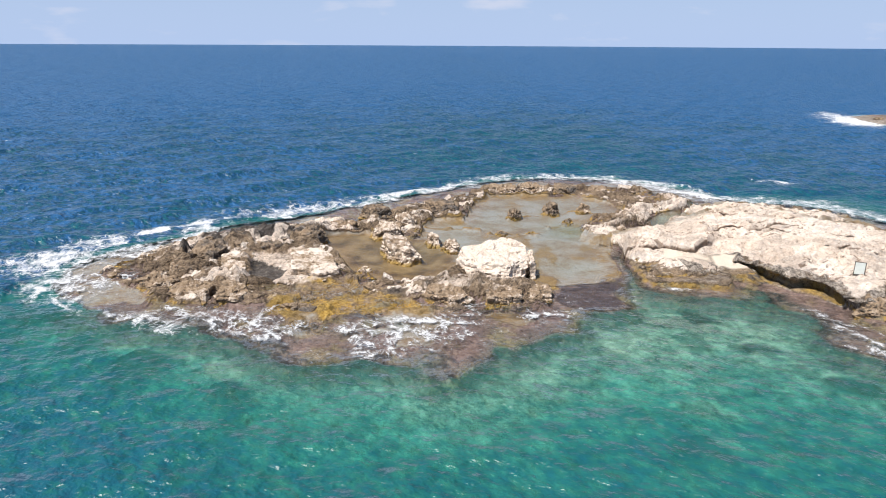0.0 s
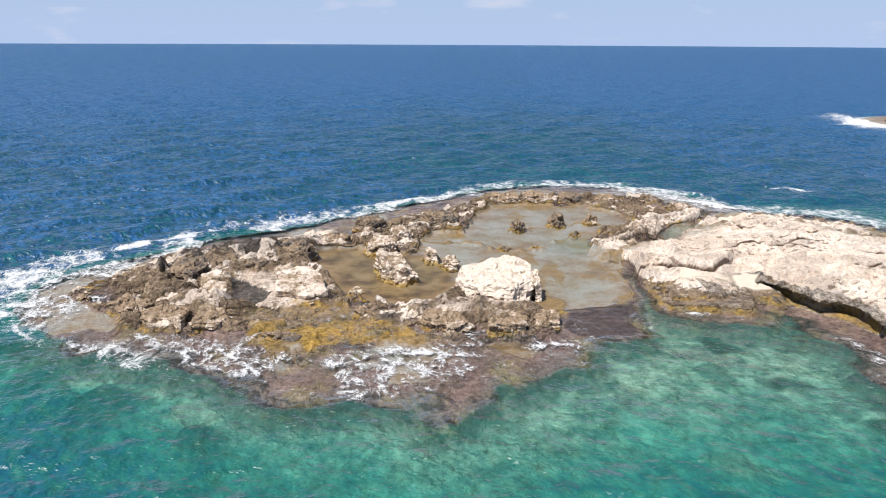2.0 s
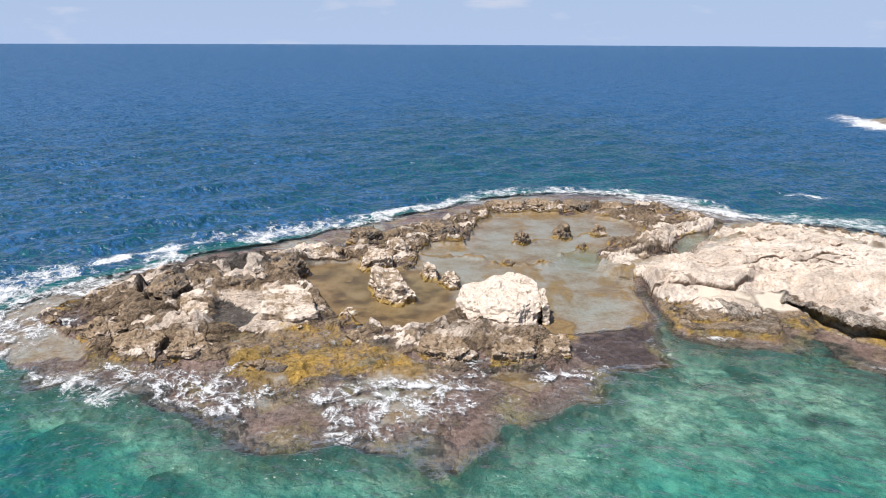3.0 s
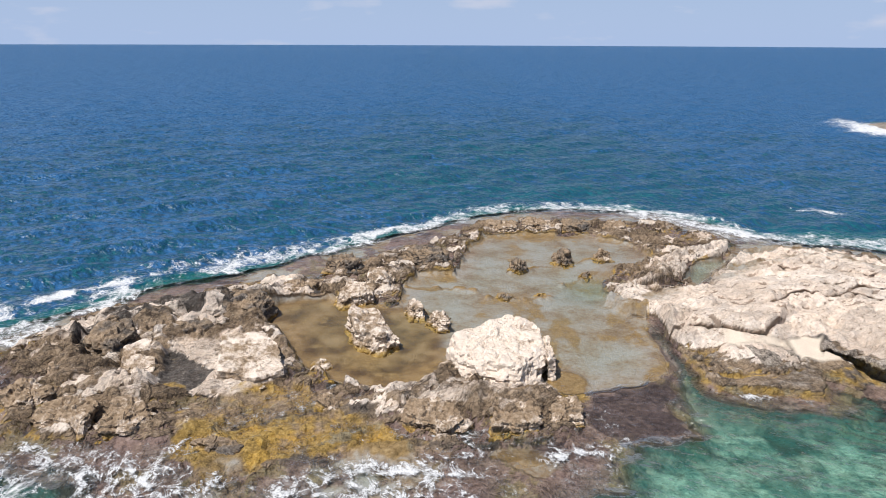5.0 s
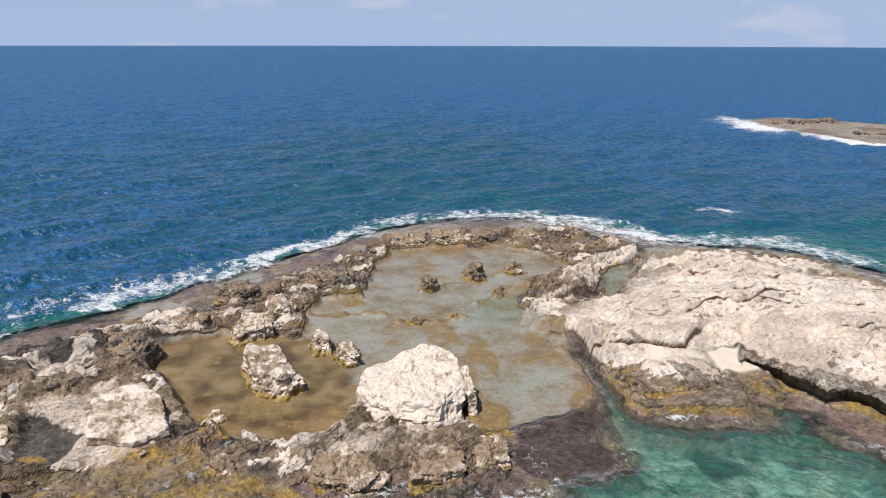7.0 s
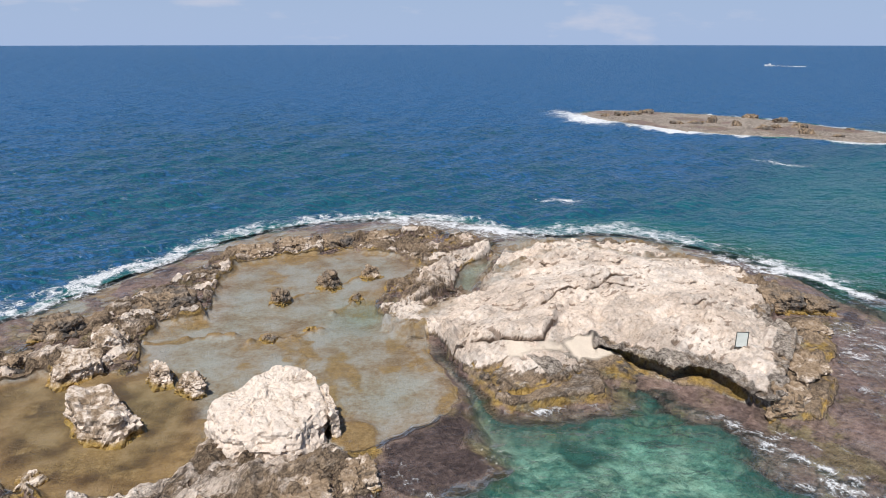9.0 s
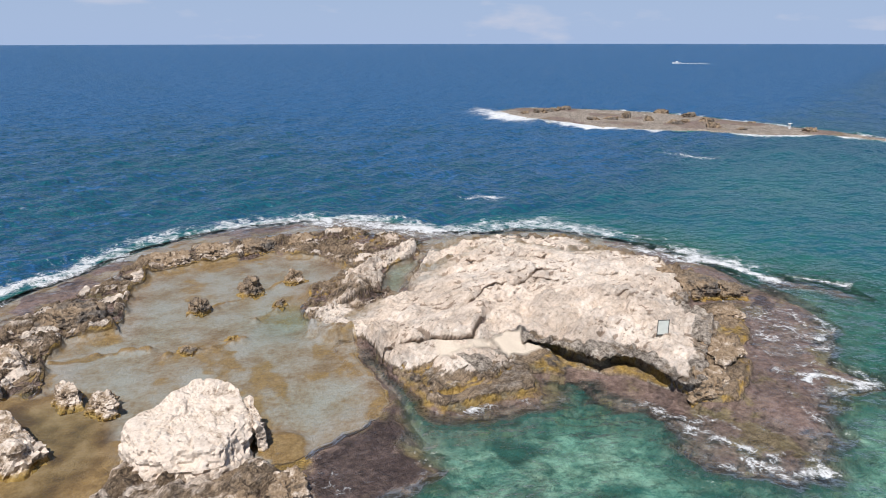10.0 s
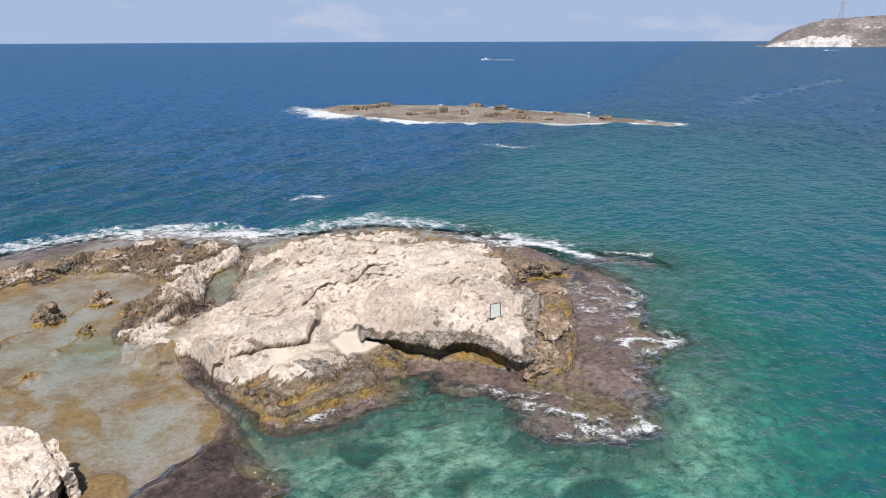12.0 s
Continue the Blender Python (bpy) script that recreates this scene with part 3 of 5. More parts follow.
POOL_MAIN = [(5.9, 87.1), (9.7, 87.9), (13.5, 88.3), (17.9, 88.2), (19.3, 86.0), (22.0, 84.2), (23.2, 79.5), (18.0, 76.5), (15.6, 72.0), (16.1, 67.9),
             (18.2, 66.3), (16.7, 62.6), (16.2, 59.1), (15.6, 55.4), (11.9, 53.6), (9.4, 52.8), (8.0, 53.0), (1.0, 58.0), (-3.0, 66.0), (-2.0, 72.0), (-1.5, 75.5),
             (2.4, 75.2), (3.3, 80.5)]
POOL_CLEFT = [(26.9, 78.6), (30.1, 79.3), (28.1, 76.0), (24.7, 71.8), (23.0, 72.8)]
DARK_REEF = [(10.2, 53.0), (13.5, 54.2), (16.4, 56.4), (15.9, 52.7), (15.1, 50.0), (15.0, 48.4), (11.5, 47.8), (10.0, 47.4), (9.2, 50.0)]
OCHRE_FLAT = [(-15.5, 48.1), (-14.4, 51.8), (-9.7, 53.7), (-6.8, 53.0), (-4.5, 51.2), (-1.8, 48.9), (0.7, 47.3), (-1.7, 46.7), (-4.7, 46.7),
              (-7.9, 45.3), (-9.3, 44.0), (-11.9, 44.5)]
PALE_SLAB = [(-18.4, 59.3), (-17.2, 60.3), (-11.5, 59.8), (-10.1, 58.0), (-9.2, 54.8), (-10.9, 52.8), (-12.2, 52.4), (-15.0, 52.6), (-13.5, 55.0), (-16.5, 57.6)]
DARK_PUDDLE = [(-18.4, 58.0), (-16.8, 58.4), (-13.4, 55.3), (-14.5, 52.6), (-16.6, 53.4)]
PLATEAU = [(15.2, 69.4), (18.2, 69.9), (20.6, 69.2), (23.5, 70.0), (26.5, 72.6), (28.9, 75.7), (32.6, 80.4), (37.4, 80.8), (40.1, 78.2), (45.0, 76.6),
           (46.4, 71.8), (47.8, 66.0), (48.2, 62.1), (48.0, 59.0), (45.3, 58.1), (42.3, 57.0), (41.5, 54.6), (40.6, 52.3), (36.5, 49.6), (34.0, 47.4),
           (32.0, 46.8), (31.7, 48.4), (32.2, 49.9), (32.4, 51.0), (31.6, 52.1), (30.5, 52.7), (29.7, 52.7), (29.4, 53.7), (28.8, 55.6), (27.5, 57.6), (25.7, 56.2), (24.3, 54.4), (22.7, 53.7), (20.8, 54.0), (19.2, 53.6), (18.0, 54.0), (17.7, 56.5),
           (17.7, 58.9), (17.9, 62.0), (17.9, 64.2), (16.0, 66.1), (14.9, 67.8)]
FOOT_LEDGE = [(27.6, 56.8), (28.2, 54.6), (28.6, 52.6), (29.4, 51.4), (30.6, 50.8), (30.9, 49.6), (31.6, 48.0), (34.0, 50.0), (33.0, 54.0), (29.5, 57.5)]
PLATEAU_FOOT = [(17.4, 59.0), (17.5, 54.0), (18.2, 53.0), (21.0, 52.6), (24.6, 52.2), (25.6, 53.6), (28.6, 51.9), (30.0, 47.0), (33.5, 45.2), (37.2, 46.6),
                (39.6, 48.9), (42.5, 50.4), (45.2, 52.6), (43.5, 55.0), (40.0, 54.0), (34.0, 54.0), (26.0, 58.0)]
SPUR = [(14.9, 67.6), (17.5, 65.6), (23.0, 66.0), (29.0, 70.0), (33.0, 80.0), (30.5, 82.5), (26.5, 81.0), (22.5, 77.0), (19.5, 73.5), (16.0, 70.6)]
OCHRE_BEDS = [[(11.8, 66.3), (11.5, 62.5), (11.3, 60.3), (11.8, 59.2), (10.1, 58.6), (8.6, 61.6), (9.8, 65.0)], [(8.1, 60.4), (9.2, 62.2), (9.6, 56.2), (8.2, 53.4), (7.1, 54.8)],
              [(15.1, 64.5), (15.9, 62.0), (15.7, 58.4), (16.5, 56.3), (15.5, 54.5), (13.8, 54.2), (13.6, 55.6), (15.0, 57.2), (15.0, 59.2), (14.8, 62.0)],
              [(5.6, 87.6), (13.0, 88.6), (18.2, 88.4), (18.0, 87.0), (12.0, 86.6), (6.4, 86.0)], [(-3.2, 74.4), (2.6, 75.6), (3.0, 73.4), (-1.6, 72.2)]]
RIGHT_CRAG = [(41.0, 53.6), (43.6, 55.2), (45.4, 53.4), (43.0, 50.6), (40.0, 49.0), (37.6, 46.6), (34.0, 45.4), (32.0, 46.2), (33.5, 48.6), (37.5, 50.4)]
SAND_FACE = [(20.8, 59.8), (22.6, 58.6), (24.2, 58.8), (25.3, 58.2), (24.7, 56.7), (22.8, 57.4), (20.8, 57.1), (19.9, 57.8)]
SAND = [(24.9, 58.3), (26.3, 58.9), (27.4, 58.7), (27.3, 57.5), (28.1, 55.5), (25.7, 55.3), (24.5, 55.7), (24.6, 57.2)]
LIP = [(18.6, 60.4), (20.8, 60.0), (21.6, 59.2), (22.6, 58.8), (23.6, 58.6), (24.3, 59.4), (25.1, 60.0)]
CRACKS = [[(26.6, 63.4), (28.4, 64.5), (29.7, 64.8), (31.0, 64.4), (32.6, 64.8), (34.5, 65.9), (35.4, 65.3)],
          [(27.8, 66.8), (29.7, 66.4), (31.0, 65.9), (32.3, 66.5), (33.4, 66.1)],
          [(33.4, 65.3), (34.1, 63.8), (34.9, 62.7), (36.5, 63.4), (37.8, 62.9), (39.8, 62.4)],
          [(30.6, 72.0), (33.0, 71.0), (35.4, 70.6), (37.2, 69.2)], [(36.2, 58.6), (38.2, 59.0), (39.6, 58.2)]]
ISLET = [(116.0, 193.0), (129.5, 199.5), (143.2, 187.7), (157.0, 165.4), (160.0, 134.6), (160.2, 119.3), (159.5, 107.4), (160.2, 99.0), (155.1, 99.9),
         (153.5, 111.9), (139.9, 118.3), (133.9, 131.2), (123.4, 139.9), (117.3, 155.5), (114.1, 175.8)]


DARK_BEDS = [(-13.7, 37.0, 1.3), (15.2, 32.7, 2.0), (12.0, 27.8, 1.7), (17.2, 29.0, 1.2), (20.5, 49.2, 1.5), (23.0, 44.0, 1.6), (27.5, 38.5, 1.6), (-21.5, 41.5, 2.4), (-27.0, 45.0, 2.6)]


def sea_depth(x, y, shore):
    """Depth of the bed outside the shelf: a shallow lagoon before the island and to its side, deep water behind it."""
    s = (y - 58) - 0.45 * (x - 10)
    far = np.hypot(x - 10, y - 60)
    deep = 3.0 + 8.5 * smooth(-8, 26, s) + 2.6 * smooth(0, -26, x) + 2.6 * smooth(36, 56, x) + 1.2 * smooth(38, 24, y) + 9.0 * smooth(60, 240, far)
    deep = deep - 1.3 * hump(x, y, 20, 44, 10, 7, 0)
    deep = deep * (0.8 + 0.4 * fbm(x, y, 14, 4, 2))
    out = np.maximum(-shore, 0)
    isl = inside(x, y, ISLET) if far.max() > 90 else np.full(x.shape, -99.0, np.float32)
    out = np.minimum(out, np.maximum(-isl, 0) * 4.0)
    steep = smooth(2, 20, s) * (1 - 0.55 * smooth(38, 47, x))
    d = 0.42 + 1.0 * smooth(0, 1.3, out) + (deep - 1.4) * smooth(0.3, 13 - 11 * steep, out)
    return d, isl


def land(x, y):
    """Height of the rock and the bed, with the cover of each place."""
    wx = x + 1.1 * (fbm(x, y, 3.0, 4, 3) - 0.5) * 1.6
    wy = y + 1.1 * (fbm(x, y, 3.0, 4, 4) - 0.5) * 1.6
    shore = inside(wx, wy, SHORE) + 2.2 * (fbm(x, y, 2.4, 4, 28) - 0.5) * smooth(54, 49, y)
    shore = np.maximum(shore, inside(wx, wy, OUTLIER))
    depth, _ = sea_depth(x, y, shore)
    low = fbm(x, y, 2.2, 5, 5)
    fine = fbm(x, y, 0.55, 4, 6)
    # the washed shelf
    h = -0.17 + 0.40 * (low - 0.5) + 0.14 * (fine - 0.5) + 0.30 * (fbm(x, y, 6, 3, 48) - 0.5)
    h = np.where(shore > 0, h - 0.28 * smooth(1.6, 0.0, shore), -depth + 0.9 * (low - 0.5) * smooth(0, 4, -shore))
    for cx, cy, size in DARK_BEDS:
        mound = (shore < 0) * 1.4 * smooth(1.2, 0.3, 2.0 * (low - 0.5) + np.hypot(wx - cx, (wy - cy) * 1.3) / size)
        h = np.where(mound > 0, np.maximum(h, np.minimum(h + mound, -1.5)), h)
    # crags
    crag = inside(wx, wy, CRAG)
    lift = 0.42 + 0.55 * smooth(-6, -14, x) * smooth(2, 7, crag)
    lift = lift + 0.75 * np.exp(-(along(x, y, -24, 61, -11.5, 68.5) / 2.6) ** 2) + 0.35 * hump(x, y, -17, 68, 6, 2.5, 25)
    lift = lift + 0.55 * hump(x, y, 3, 51, 7, 2.0, 5) + 0.5 * hump(x, y, 13, 92, 8, 2.2, 5) + 0.5 * hump(x, y, -7, 76.5, 4, 2, 35)
    lift = lift - 0.15 * smooth(18, 26, x) * smooth(74, 82, y)
    _, cell_s = cells(x, y * 1.2, 0.55, 4)
    rough = fbm(x, y, 2.6, 5, 8, ridged=True)
    jag = fbm(x, y * 1.3, 0.8, 4, 18, ridged=True)
    bent = 1.2 * (low - 0.5)
    skew = y * 1.9 - 0.5 * x
    b1, tone1, n1 = slabs(x + bent, skew - bent, 3.8, 2, 0.10, 0.75, 0.40)
    b2, tone2, n2 = slabs(x - bent, skew + bent, 1.6, 5, 0.14, 0.42, 0.28)
    b3, tone3, n3 = slabs(x + 0.4 * bent, skew, 0.62, 8, 0.20, 0.20, 0.13)
    block = b1 + b2 + b3
    rise = smooth(-0.25, 0.9, crag)
    front = hump(x, y, -9, 50, 7, 3.2, 8)
    lift = lift * (0.35 + 0.65 * smooth(0, 4.5, crag)) * (1 - 0.75 * front)
    top = lift * (0.5 + 0.75 * rough) + 1.25 * block * (1 - 0.45 * front) + 0.14 * (jag - 0.6) + 0.05 * (fine - 0.5)
    strata = 0.2
    steps = np.floor(top / strata) + smooth(0.38, 0.62, top / strata - np.floor(top / strata))
    top = 0.35 * top + 0.65 * steps * strata
    h = h * (1 - rise) + top * rise
    # ochre flat before the pools
    flat = inside(wx, wy, OCHRE_FLAT)
    f = smooth(-0.4, 1.4, flat + 0.7 + 4.5 * (fbm(x, y, 3.5, 5, 27) - 0.5))
    h = h * (1 - f) + (-0.02 + 0.22 * (low - 0.4) + 0.5 * block + 0.1 * (fine - 0.5)) * f
    # pale slab, blocks and the puddle beside them
    slab = inside(wx, wy, PALE_SLAB)
    s = smooth(-0.4, 0.5, slab)
    h = h * (1 - s) + (0.45 + 0.22 * (low - 0.5) + 0.08 * (fine - 0.5)) * s
    puddle = inside(wx, wy, DARK_PUDDLE)
    s = smooth(-0.3, 0.4, puddle)
    h = h * (1 - s) + (0.22 + 0.08 * (fine - 0.5)) * s
    # pools
    basin = inside(wx, wy, POOL_SMALL_BASIN)
    cleft = inside(wx, wy, POOL_CLEFT)
    pool = np.maximum(np.maximum(basin, inside(wx, wy, POOL_MAIN)), cleft)
    s = smooth(-0.35, 0.35, pool)
    weed = fbm(x, y, 3.5, 5, 12)
    floor = -0.17 + 0.20 * (weed - 0.5) + 0.06 * (fine - 0.5) - 0.12 * smooth(0.5, 2.5, pool) - 0.55 * hump(x, y, 15.0, 71.0, 3.0, 2.6, 20) - 0.45 * smooth(-0.2, 0.8, cleft)
    h = h * (1 - s) + floor * s
    ridge = np.zeros(x.shape, np.float32)
    for ax, ay, bx, by in ((7.8, 75.6, 12.6, 77.8), (12.6, 77.8, 16.5, 79.2), (4.6, 69.0, 10.4, 69.9), (-1.5, 72.0, 4.0, 71.0), (12.5, 73.0, 15.4, 75.2)):
        ridge = np.maximum(ridge, np.exp(-(along(wx, wy, ax, ay, bx, by) / 0.45) ** 2))
    h = h + 0.42 * ridge * s * smooth(0.35, 0.6, fbm(x, y, 1.4, 3, 49))
    skirt = smooth(1.0, 0.5, np.hypot((wx - 9.1) / 1.7, (wy - 54.0) / 3.2))
    h = h * (1 - 0.9 * skirt) + (0.05 + 0.2 * (low - 0.5)) * 0.9 * skirt
    ridge = np.maximum(ridge * s, skirt)
    reef = inside(wx, wy, DARK_REEF)
    s2 = smooth(-0.4, 0.8, reef + 2.4 * (fbm(x, y, 2.0, 4, 29) - 0.5))
    h = h * (1 - s2) + (-0.07 + 0.10 * (low - 0.5) + 0.08 * (fine - 0.5)) * s2
    # the white plateau and its stained foot
    foot = inside(wx, wy, PLATEAU_FOOT)
    s3 = smooth(-0.25, 0.6, foot) * (1 - 0.75 * smooth(26.5, 28, x) * smooth(34, 31, x) * smooth(54.5, 53, y))
    h = np.maximum(h, (-0.2 + 0.75 * s3 + 0.35 * (low - 0.5) * s3 + 0.15 * (fine - 0.5)) * (s3 > 0) + h * (s3 <= 0))
    shelf = inside(wx, wy, FOOT_LEDGE)
    s6 = smooth(-0.3, 0.3, shelf)
    h = h * (1 - s6) + (0.22 + 0.3 * (low - 0.5) + 0.12 * (fine - 0.5)) * s6
    px, py = x + 0.5 * (wx - x) + 0.8 * (fbm(x, y, 1.3, 3, 96) - 0.5), y + 0.5 * (wy - y) + 0.8 * (fbm(x, y, 1.3, 3, 97) - 0.5)
    plat = inside(px, py, PLATEAU)
    gentle = smooth(26.5, 24.5, x) * smooth(58.8, 57.6, y)
    s4 = smooth(-0.12 - 0.1 * gentle, 0.22 + 0.5 * gentle, plat)
    tongue = smooth(26, 18, x) * smooth(62, 67, y)
    back = smooth(46, 40, x)
    crown = 1.2 + 0.3 * smooth(25, 28, x) * smooth(58, 55, y) + 0.45 * smooth(0.3, 4.0, plat) * (0.4 + 0.6 * back) + 0.40 * smooth(2, 9, plat)
    crown = crown * (1 - 0.62 * tongue)
    crown = crown * (1 - gentle) + (0.52 + 0.80 * smooth(0.1, 4.2, plat)) * gentle
    calmer = fbm(x, y, 3.0, 3, 40) - 0.5
    broken = smooth(0.38, 0.56, fbm(x, y, 2.5, 3, 41))
    lip_d, lip_side = trail(x + 0.3 * (wx - x), y + 0.3 * (wy - y), LIP)
    crown = crown + 0.55 * smooth(-0.1, 0.12, lip_side) * smooth(3.5, 0.6, lip_d)
    crack = np.full(x.shape, 9.0, np.float32)
    crack_over = np.zeros(x.shape, np.float32)
    for points in CRACKS:
        cd, cs = trail(x + 0.35 * (wx - x), y + 0.35 * (wy - y), points)
        crack = np.minimum(crack, cd)
        step_up = smooth(-0.1, 0.12, cs) * smooth(3.0, 0.3, cd)
        crown = crown + 0.30 * step_up
        crack_over = np.maximum(crack_over, smooth(-0.1, 0.1, cs) * smooth(1.2, 0.1, cd))
    crack = np.minimum(crack, lip_d)
    crown = crown - 0.40 * smooth(0.30, 0.06, crack) * (0.55 + 0.45 * broken)
    _, pc = cells(wx, wy * 1.3, 2.2, 9)
    plate = 0.30 * (low - 0.5) + 0.9 * (fbm(x, y, 6.5, 3, 16) - 0.5) + 0.12 * (pc - 0.5) - 0.22 * smooth(0.57, 0.70, fbm(x, y * 1.5, 1.2, 3, 15)) + (0.05 * (fine - 0.5) + 0.07 * (jag - 0.6)) * (0.6 + 1.2 * smooth(0.38, 0.6, fbm(x, y, 7, 3, 43)))
    worn = 0.35 + 1.1 * smooth(0.38, 0.6, fbm(x, y, 7, 3, 43))
    plate = plate * (0.6 + 0.4 * worn)
    ledge = plate / 0.3
    plate = 0.5 * plate + 0.5 * 0.3 * (np.floor(ledge) + smooth(0.35, 0.65, ledge - np.floor(ledge)))
    p1, ptone1, _ = slabs(x + 2 * bent, skew - bent, 4.6, 11, 0.06, 0.34, 0.14)
    p2, ptone2, _ = slabs(x - bent, skew + bent, 1.5, 13, 0.10, 0.16, 0.07)
    plate = plate + p1 + p2 * worn
    karst = fbm(x, y * 1.35, 0.85, 3, 91, 0.55, ridged=True)
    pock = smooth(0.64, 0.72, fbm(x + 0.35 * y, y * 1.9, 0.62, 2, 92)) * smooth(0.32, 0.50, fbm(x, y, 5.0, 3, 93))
    plate = plate + 0.17 * (0.62 - karst) * (0.55 + 0.75 * worn) - 0.22 * pock
    plate = plate + smooth(2.8, 0.3, plat) * (0.35 * (cell_s - 0.5) + 0.18 * (jag - 0.6))
    bare = smooth(-0.2, 0.9, inside(px, py, SAND_FACE))
    h = h * (1 - s4) + (crown + plate * (1 - 0.85 * bare)) * s4
    dry = smooth(-0.3, 0.5, inside(wx, wy, RIGHT_CRAG))
    h = np.where(dry > 0, np.maximum(h, dry * (0.62 + 1.2 * block + 0.3 * (jag - 0.6)) - 0.2 * (1 - dry)), h)
    lumps = smooth(-0.4, 0.8, inside(wx, wy, SPUR)) * (1 - smooth(-0.6, -0.1, plat)) * (1 - smooth(-0.5, 0.2, pool))
    h = h + lumps * (0.15 + 0.5 * block)
    notch = smooth(1.0, 0.55, np.hypot(((wx - 45.0) * 0.83 + (wy - 55.9) * -0.0) / 3.2, (wy - 55.7 + 0.1 * (wx - 45)) / 1.5))
    h = h * (1 - notch) + (0.22 + 0.15 * (low - 0.5)) * notch
    sand = inside(wx, wy, SAND)
    s5 = smooth(-0.5, 0.6, sand)
    h = h * (1 - s5) + (0.62 + 0.16 * (y - 54)) * s5
    # covers
    shade = fbm(x, y, 5, 4, 21)
    west = smooth(20.5, 18.8, x)
    pale = np.clip((0.95 + 0.2 * (ptone1 - 0.5) + 0.15 * (ptone2 - 0.5)) * smooth(0.3 - 0.5 * west, 1.2 - 1.0 * west, plat) * (0.55 + 0.5 * smooth(0.6 - 0.3 * west, 1.3 - 0.6 * west, h)) * (1 - 0.75 * smooth(43, 47.5, x) * smooth(0.35, 0.6, shade)), 0, 1)
    pale = np.maximum(pale, 0.6 * smooth(-0.2, 0.4, slab) * (puddle < 0.2))
    pale = np.maximum(pale, 0.62 * hump(x, y, 1.5, 51.5, 5, 1.4, 8) * smooth(0.25, 0.6, h))
    tint = 0.9 * (tone2 - 0.5) + 0.7 * (tone1 - 0.5) + 0.35 * (tone3 - 0.5) + 0.7 * (shade - 0.5)
    pale = np.maximum(pale, np.clip(0.42 + 0.95 * tint, 0, 0.85) * rise * (1 - s) * smooth(0.15, 0.45, h))
    spur = smooth(-0.5, 0.8, inside(wx, wy, SPUR))
    pale = np.maximum(pale, (0.62 + 0.8 * (shade - 0.5)) * spur * smooth(0.1, 0.35, h))
    pale = np.maximum(pale, 0.9 * smooth(-0.3, 0.3, np.maximum(foot, plat)) * gentle * smooth(0.62, 0.85, h + 0.5 * (low - 0.5)))
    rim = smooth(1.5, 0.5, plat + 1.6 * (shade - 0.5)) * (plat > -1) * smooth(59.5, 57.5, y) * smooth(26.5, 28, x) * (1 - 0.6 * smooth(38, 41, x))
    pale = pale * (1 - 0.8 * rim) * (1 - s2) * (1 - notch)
    reefy = smooth(0.25, 0.02, h) * (shore > -1.5) * (1 - smooth(-0.2, 0.3, pool))
    wash = smooth(0.42, 0.62, fbm(x, y, 3.2, 5, 25)) * smooth(-14, -9, x) * smooth(10, 6, x) * smooth(0.5, 3.0, shore) * smooth(50, 46, y)
    sea_side = smooth(-2, 10, (y - 58) - 0.45 * (x - 10) + 12 * smooth(36, 44, x) * smooth(62, 70, y))
    wash = np.maximum(wash, 0.95 * sea_side * smooth(-0.5, 0.3, shore) * (1 - rise) * smooth(0.32, 0.5, fbm(x, y, 3.2, 4, 26)))
    wash = np.maximum(wash, 0.9 * smooth(-20, -24, x) * smooth(0.1, 1.0, shore) * (1 - rise) * smooth(0.30, 0.48, fbm(x, y, 3.2, 4, 26)))
    reefy = reefy * (1 - 0.75 * wash)
    reefy = np.maximum(reefy * (1 - s2), 0.9 * s2)
    reefy = reefy * (1 - f) * (1 - 0.8 * s6)
    algae = smooth(0.45, 0.62, fbm(x, y, 4.0, 4, 23))
    ochre = np.maximum((0.46 + 0.45 * algae) * f, 0.62 * algae * smooth(0.5, 0.15, h) * smooth(-0.02, 0.1, h) * smooth(-0.5, 0.5, np.maximum(crag, foot)))
    beds = np.full(x.shape, -9.0, np.float32)
    for points in OCHRE_BEDS:
        beds = np.maximum(beds, inside(wx, wy, points))
    beds = smooth(-0.9, 0.9, beds + 2.2 * (weed - 0.5))
    ochre = np.maximum(ochre, np.maximum(0.62 * beds, 0.55 * smooth(0.60, 0.74, weed + 0.16 * smooth(1.0, 0.0, pool) + 0.10 * smooth(-0.3, 0.8, basin))) * (pool > -0.2) * (1 - smooth(-0.1, 0.4, cleft)))
    ochre = np.maximum(ochre, (0.35 + 0.5 * algae) * smooth(0.0, 0.5, foot) * smooth(0.65, 0.45, h) * smooth(0.08, 0.2, h))
    ochre = np.maximum(ochre * (1 - s2), 0.75 * ridge)
    ochre = np.maximum(ochre, 0.56 * s6 * (1 - smooth(0.0, 0.4, plat)))
    dark = np.clip(0.16 + 1.1 * np.exp(-(along(x, y, -24, 61, -11.5, 68.5) / 2.6) ** 2) + 0.8 * (tone1 - 0.55) + 0.7 * (tone2 - 0.5) + 0.6 * (shade - 0.5), 0, 1)
    dark = np.maximum(dark, smooth(-0.1, 0.3, puddle))
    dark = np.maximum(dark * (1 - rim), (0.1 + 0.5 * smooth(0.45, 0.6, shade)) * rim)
    dark = np.maximum(dark, 0.8 * s2)
    dark = np.where(pool > -0.3, np.maximum(0.9 * smooth(-0.3, 0.6, basin) * smooth(3.5, -1.0, x), 0.8 * s2), dark)
    silt = np.maximum(smooth(-0.25, 0.25, pool) * (1 - s2), 0.8 * wash)
    bed = smooth(-0.5, -1.6, h) * 0.9
    weedy = np.zeros(x.shape, np.float32)
